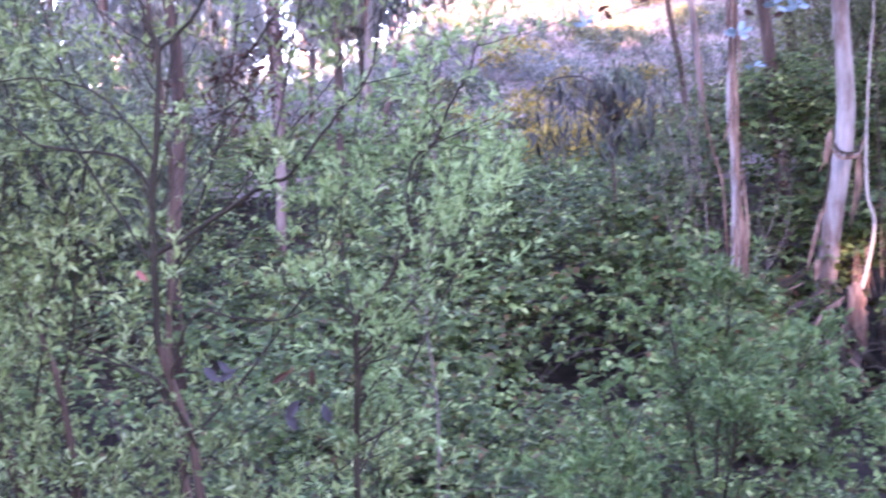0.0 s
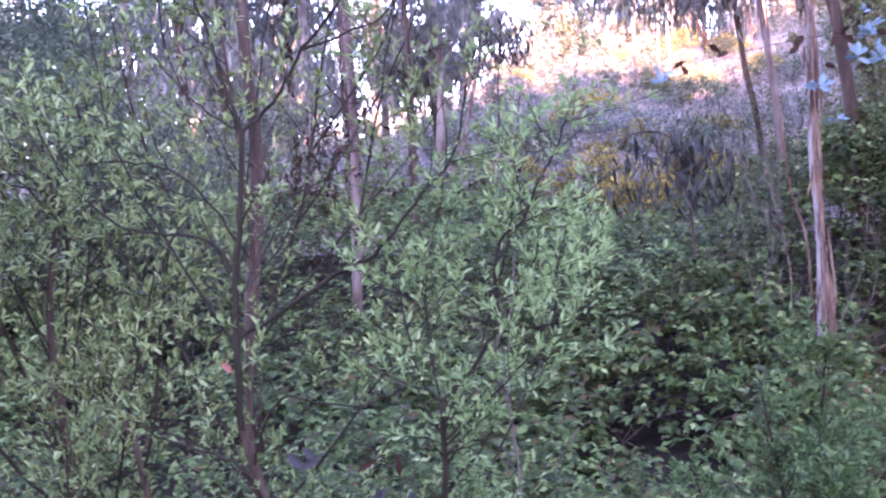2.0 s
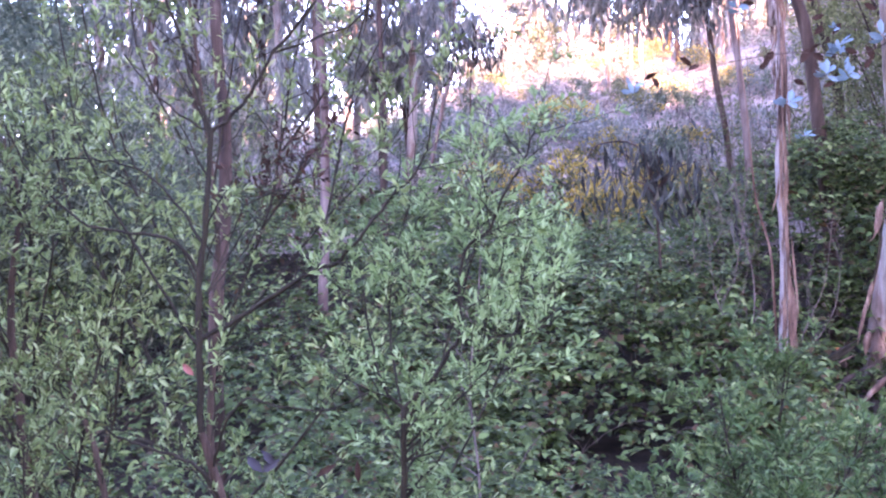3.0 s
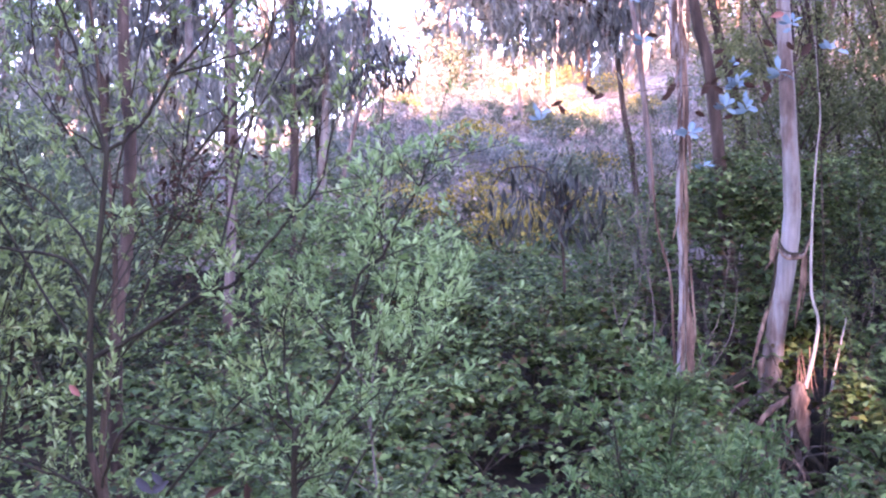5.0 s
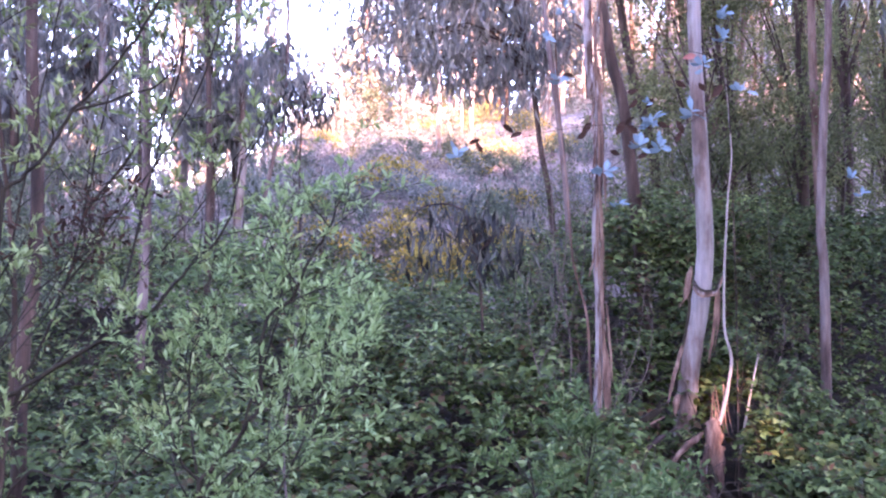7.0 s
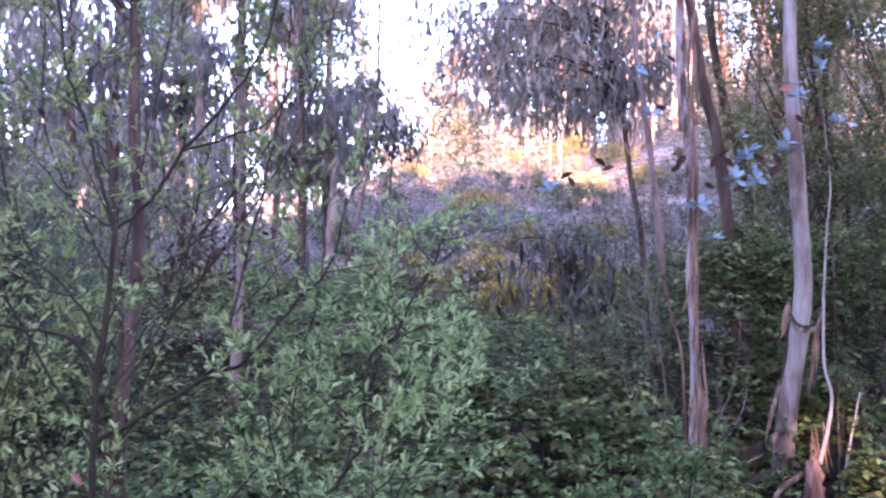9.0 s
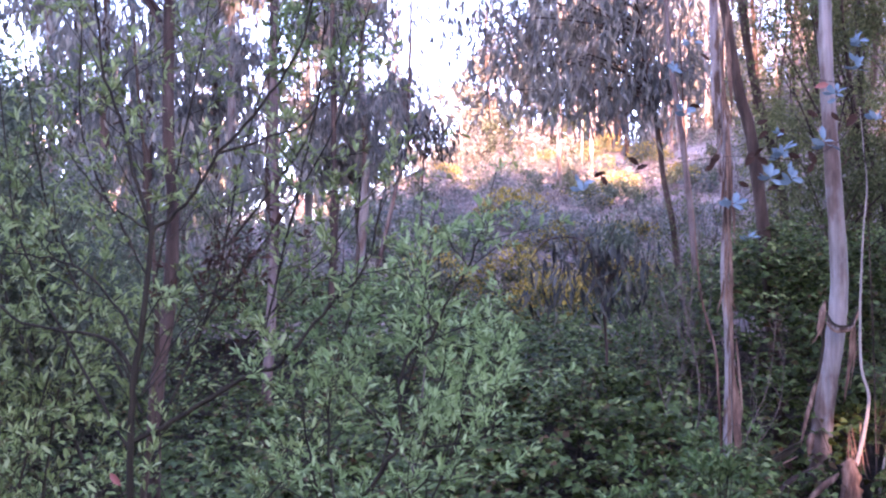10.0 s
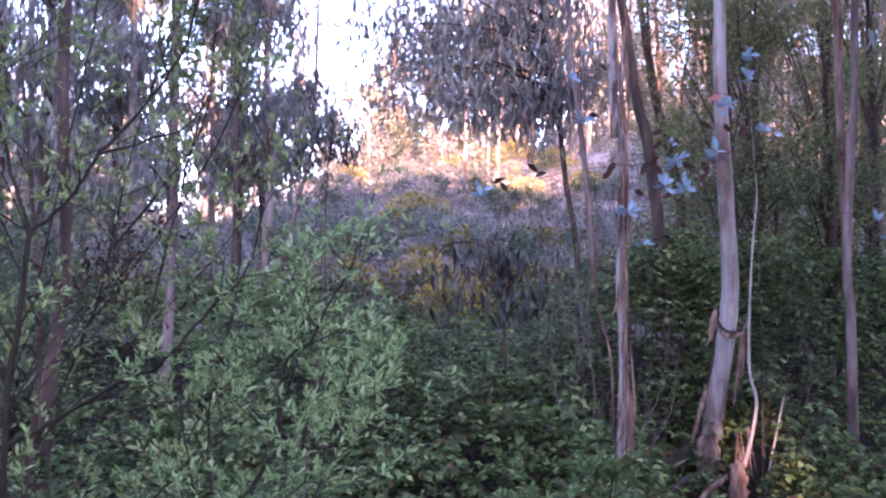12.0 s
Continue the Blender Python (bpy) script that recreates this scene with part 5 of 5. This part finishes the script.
# ---- the scrubby hillside ----
def gorse_bush(seed, x, y, R, flowers, label):
    rng = np.random.default_rng(seed)
    gz = float(ground_height(x, y))
    bush = thing("gorse_bush", (x, y, gz), label, "bush", "gorse on the slope")
    n = 1500
    d = rand_dirs(rng, n, 0.5)
    d[:, 2] = np.abs(d[:, 2])
    at = d * R * rng.uniform(0.3, 1.0, (n, 1)) * np.array([1, 1, 0.95])
    L = rng.uniform(0.08, 0.2, n) * R ** 0.5
    V, F = leaf_arrays(at, d + rand_dirs(rng, n) * 0.5, rand_dirs(rng, n), L, L * 0.22, 0.1, 0.05, simple=True)
    mesh_object("foliage", V, F, M_GORSE_GREEN, bush, kind="stuff")
    m = int(n * flowers * (0.75 if y < 29 else 0.5 if y < 44 else 0.2))
    d = rand_dirs(rng, m, 0.4)
    d[:, 2] = np.abs(d[:, 2])
    at = d * R * rng.uniform(0.75, 1.1, (m, 1)) * np.array([1, 1, 0.95])
    L = rng.uniform(0.05, 0.12, m) * R ** 0.5
    V, F = leaf_arrays(at, d + rand_dirs(rng, m) * 0.7, rand_dirs(rng, m), L, L * 0.7, 0.2, 0.1, simple=True)
    mesh_object("blossom", V, F, M_GORSE, bush, kind="stuff")


def make_hillside():
    rng = np.random.default_rng(23)
    for k, (x, y, R, f) in enumerate([(0.8, 36.5, 1.3, 1.4), (0.0, 37, 0.6, 0.7), (1.9, 37, 0.6, 0.6), (5.4, 46, 0.9, 1.2), (1.24, 23.5, 1.0, 1.0), (0.7, 25.5, 1.1, 0.7), (3.1, 25, 1.0, 0.9), (2.1, 24.5, 0.9, 0.9), (-1.3, 26, 1.0, 0.5), (2.6, 28, 0.7, 0.9), (7.5, 44, 0.8, 1.2), (-2.0, 52, 0.8, 1.0), (7.7, 54, 1.1, 1.4), (-4.5, 45, 0.7, 1.2), (3.8, 36, 0.6, 0.4), (-1.5, 34, 0.6, 0.3), (-2.6, 62, 0.8, 1.3), (2.2, 33, 0.7, 1.5), (1.6, 31, 0.6, 1.3), (2.9, 31, 0.5, 1.5), (0.6, 30, 0.55, 1.0), (3.6, 40, 0.8, 0.8), (2.6, 42, 0.9, 1.1), (4.4, 33, 0.6, 1.2), (6.2, 60, 1.1, 1.3), (3.0, 58, 0.9, 1.0)]):
        gorse_bush(300 + k, x, y, R, f, "yellow flowering gorse bush on the scrubby slope")
    # heath and dry grass over the slope
    n = 54000
    y = 20 + 70 * rng.random(n) ** 0.8
    x = y * rng.uniform(-0.75, 0.62, n)
    z = ground_height(x, y)
    tall = 0.5 + 0.5 * np.clip(bumps(x, y, 3.5, 1.0, 1) + 0.3, 0, 1.6)
    way = np.stack([rng.normal(0, 0.45, n), rng.normal(0, 0.45, n), np.ones(n)], -1)
    L = rng.uniform(0.14, 0.34, n) * tall
    V, F = leaf_arrays(np.stack([x, y, z - 0.03], -1), way, rand_dirs(rng, n), L, L * 0.16, 0.1, 0.25, simple=True)
    tagged(mesh_object("heath", V, F, M_HEATH, kind="stuff"), "dry lilac-brown heath and grass on the slope", "heath")
    for k in range(245):
        y = 24 + 24 * rng.random() ** 0.9
        x = y * rng.uniform(-0.45, 0.4)
        R = rng.uniform(0.35, 1.2)
        leafy_tree(340 + k, x, y, R, [(rng.normal(0, R * 0.5), rng.normal(0, R * 0.5), R * rng.uniform(0.3, 0.8), R * 0.65) for _ in range(4)], 0.14, 340, "low scrub bush on the lilac-brown heath slope", (M_SCRUB, M_HEATH, M_EUC, M_GORSE_GREEN, M_ACACIA)[k % 5], "scrub_bush", "bush", "scrub on the slope")
    # larger rounded bushes on the slope
    for k, (x, y, R, m) in enumerate([(4.5, 38, 1.1, M_ACACIA), (2.9, 40, 1.0, M_GORSE_GREEN), (1.9, 56, 1.5, M_LILAC_SCRUB), (1.0, 50, 1.2, M_EUC), (3.4, 46, 1.0, M_SCRUB), (-0.8, 44, 1.1, M_GORSE_GREEN), (-1.8, 38, 1.2, M_ACACIA), (0.2, 32, 0.9, M_GORSE_GREEN), (3.3, 30, 0.9, M_ACACIA), (4.3, 33, 1.0, M_SCRUB), (-0.8, 30, 1.0, M_ACACIA), (1.8, 44, 1.0, M_ACACIA), (0.4, 40, 0.9, M_SCRUB), (4.8, 52, 1.2, M_GORSE_GREEN), (3.6, 60, 1.4, M_ACACIA), (0.2, 62, 1.3, M_SCRUB)]):
        leafy_tree(900 + k, x, y, R, [(rng.normal(0, R * 0.5), rng.normal(0, R * 0.4), R * rng.uniform(0.3, 0.75), R * 0.6) for _ in range(6)], 0.12, 1100, "rounded grey-green bush on the scrubby slope", m, "scrub_bush", "bush", "scrub on the slope")
    # knee-high scrub between the bushes, too dense to count
    n, many = 52000, 520
    clump = rng.integers(0, many, n)
    cy = 23 + 23 * rng.random(many)
    cx = cy * rng.uniform(-0.3, 0.3, many)
    size = rng.uniform(0.2, 0.75, many)[clump]
    d = rand_dirs(rng, n) * rng.uniform(0.3, 1.0, (n, 1)) * size[:, None]
    x, y = cx[clump] + d[:, 0] * 1.4, cy[clump] + d[:, 1]
    z = ground_height(x, y) + np.abs(d[:, 2]) * 0.75
    L = rng.uniform(0.08, 0.2, n)
    V, F = leaf_arrays(np.stack([x, y, z], -1), rand_dirs(rng, n, 0.6), rand_dirs(rng, n, 0.6), L, L * 0.35, 0.2, 0.1, simple=True)
    tagged(mesh_object("lower_scrub", V, F, M_LILAC_SCRUB, kind="stuff"), "grey-lilac scrub covering the lower slope", "scrub")
    # the scrub further up, too far off to count
    n = 30000
    clump = rng.integers(0, 170, n)
    cy = rng.uniform(44, 66, 170)
    cx = cy * rng.uniform(-0.45, 0.4, 170)
    size = rng.uniform(0.3, 1.0, 170)[clump]
    d = rand_dirs(rng, n) * rng.uniform(0.4, 1.0, (n, 1)) * size[:, None]
    x, y = cx[clump] + d[:, 0], cy[clump] + d[:, 1]
    z = ground_height(x, y) + np.abs(d[:, 2]) * 0.9
    L = rng.uniform(0.1, 0.26, n)
    V, F = leaf_arrays(np.stack([x, y, z], -1), rand_dirs(rng, n, 0.3), rand_dirs(rng, n, 0.8), L, L * 0.45, 0.2, 0.1, simple=True)
    tagged(mesh_object("upper_scrub", V, F, M_SCRUB, kind="stuff"), "grey-green scrub scattered over the upper slope", "scrub")


make_hillside()


def make_crest_bushes():
    rng = np.random.default_rng(41)
    for k in range(46):
        y = rng.uniform(58, 80)
        x = y * rng.uniform(-0.05, 0.36) if k < 34 else y * rng.uniform(-0.4, -0.1)
        R = rng.uniform(0.5, 1.5)
        leafy_tree(420 + k, x, y, R, [(rng.normal(0, R * 0.5), rng.normal(0, R * 0.5), R * rng.uniform(0.3, 1.3), R * 0.6) for _ in range(6)], 0.24, 450, "pale sunlit bush on the crest among eucalyptus", (M_SCRUB, M_EUC, M_HEATH)[k % 3], "scrub_bush", "bush", "bushes on the crest")


make_crest_bushes()


def make_crest_trees():
    """Low grey-green trees on the crest beside the sky gap, and one bare pole."""
    rng = np.random.default_rng(47)
    for k, (x, y, h) in enumerate([(-0.5, 62, 2.3), (0.5, 62, 3.0), (1.7, 63, 2.8), (2.9, 62, 3.6), (4.2, 64, 3.3), (-2.4, 61, 1.9), (-3.6, 60, 2.0), (5.6, 63, 3.6)]):
        leafy_tree(960 + k, x, y, h, clump_list(rng, 12, 1.3, 0.5, h * 0.9, 0.55), 0.2, 1100, "low grey-green tree on the crest of the slope", (M_EUC, M_ACACIA, M_EUC)[k % 3], group="low trees on the crest")
    gum_tree(66, -1.5, 61.0, [(0, 0, -0.2), (0.03, 0, 1.4), (0.0, 0, 3.4)], 0.09, 0.05, "bare broken eucalyptus pole on the crest", M_GUM)


make_crest_trees()


def make_far_trees():
    rng = np.random.default_rng(43)
    for k in range(56):
        y = rng.uniform(70, 96)
        x = y * (rng.uniform(-0.03, 0.36) if k < 38 else rng.uniform(-0.5, -0.14))
        h = rng.uniform(5.5, 11)
        leafy_tree(480 + k, x, y, h, clump_list(rng, 12, 2.2, 1.5, h, 1.3), 0.43, 1200, "pale sunlit leafy tree beyond the crest", (M_SCRUB, M_EUC, M_SCRUB)[k % 3], group="trees beyond the crest")


make_far_trees()


# ---- unseen wood added behind the path to keep the low sun off the hollow ----
def make_sun_screen_wood():
    rng = np.random.default_rng(29)
    openings = [((3.64, 10.8, 0.32), 0.03, 0.2), ((4.3, 44.0, 6.1), 0.8, 0.6), ((5.5, 47.5, 6.8), 0.9, 0.6), ((-0.4, 43.5, 6.6), 0.5, 0.35), ((-6.8, 46.0, 4.5), 0.9, 0.3)]      # holes cut in the crowns to throw sun patches: the spot reached, half width, half height
    rows = [(x, -45.0) for x in np.arange(-62, 92, 4.4)] + [(x, -49.0) for x in np.arange(-60, 94, 4.4)]
    for x, y in rows:
        cx, cy = x + rng.normal(0, 0.5), y + rng.normal(0, 0.8)
        h = rng.uniform(18.4, 21.0) + (3.6 if cx < 22 else 0.8)
        tree = thing("sun_screen_tree", (cx, cy, float(ground_height(cx, cy))), "tall dark unseen tree added behind the path to block the low sun", "tree", "wood behind the path")
        V, F = tube_arrays([(np.array([(0, 0, -0.2), (0.1, 0, h * 0.5), (0, 0, h)]), np.array([0.3, 0.2, 0.05]))], 8)
        mesh_object("trunk", V, F, M_GUM_BROWN, tree, smooth=True)
        n = 1900
        z = rng.uniform(0.0, 1.0, n) * h
        wide = 3.0 * np.clip(1.3 - (z / h) ** 6, 0.3, 1)
        at = np.stack([rng.normal(0, 1, n) * wide * 0.75, rng.normal(0, 0.8, n), z], -1)
        way, nor = rand_dirs(rng, n, -0.2), rand_dirs(rng, n, 0.3)
        long, broad = rng.uniform(0.85, 1.4, n), rng.uniform(0.6, 0.95, n)
        keep = np.ones(n, bool)
        for spot, wide_half, high_half in openings:
            for share in (0.0, 0.5, 1.0):
                g = at + way * (long * share)[:, None] + np.array([cx, cy, float(ground_height(cx, cy))]) - np.array(spot)
                g = g - np.array([-0.1, 1.0, -0.177]) * g[:, 1:2]
                keep &= (g[:, 0] / (wide_half + 0.32)) ** 2 + (g[:, 2] / (high_half + 0.32)) ** 2 > 1
        V, F = leaf_arrays(at[keep], way[keep], nor[keep], long[keep], broad[keep], 0.2, 0.1, simple=True)
        mesh_object("crown", V, F, M_ACACIA, tree, kind="stuff")


make_sun_screen_wood()
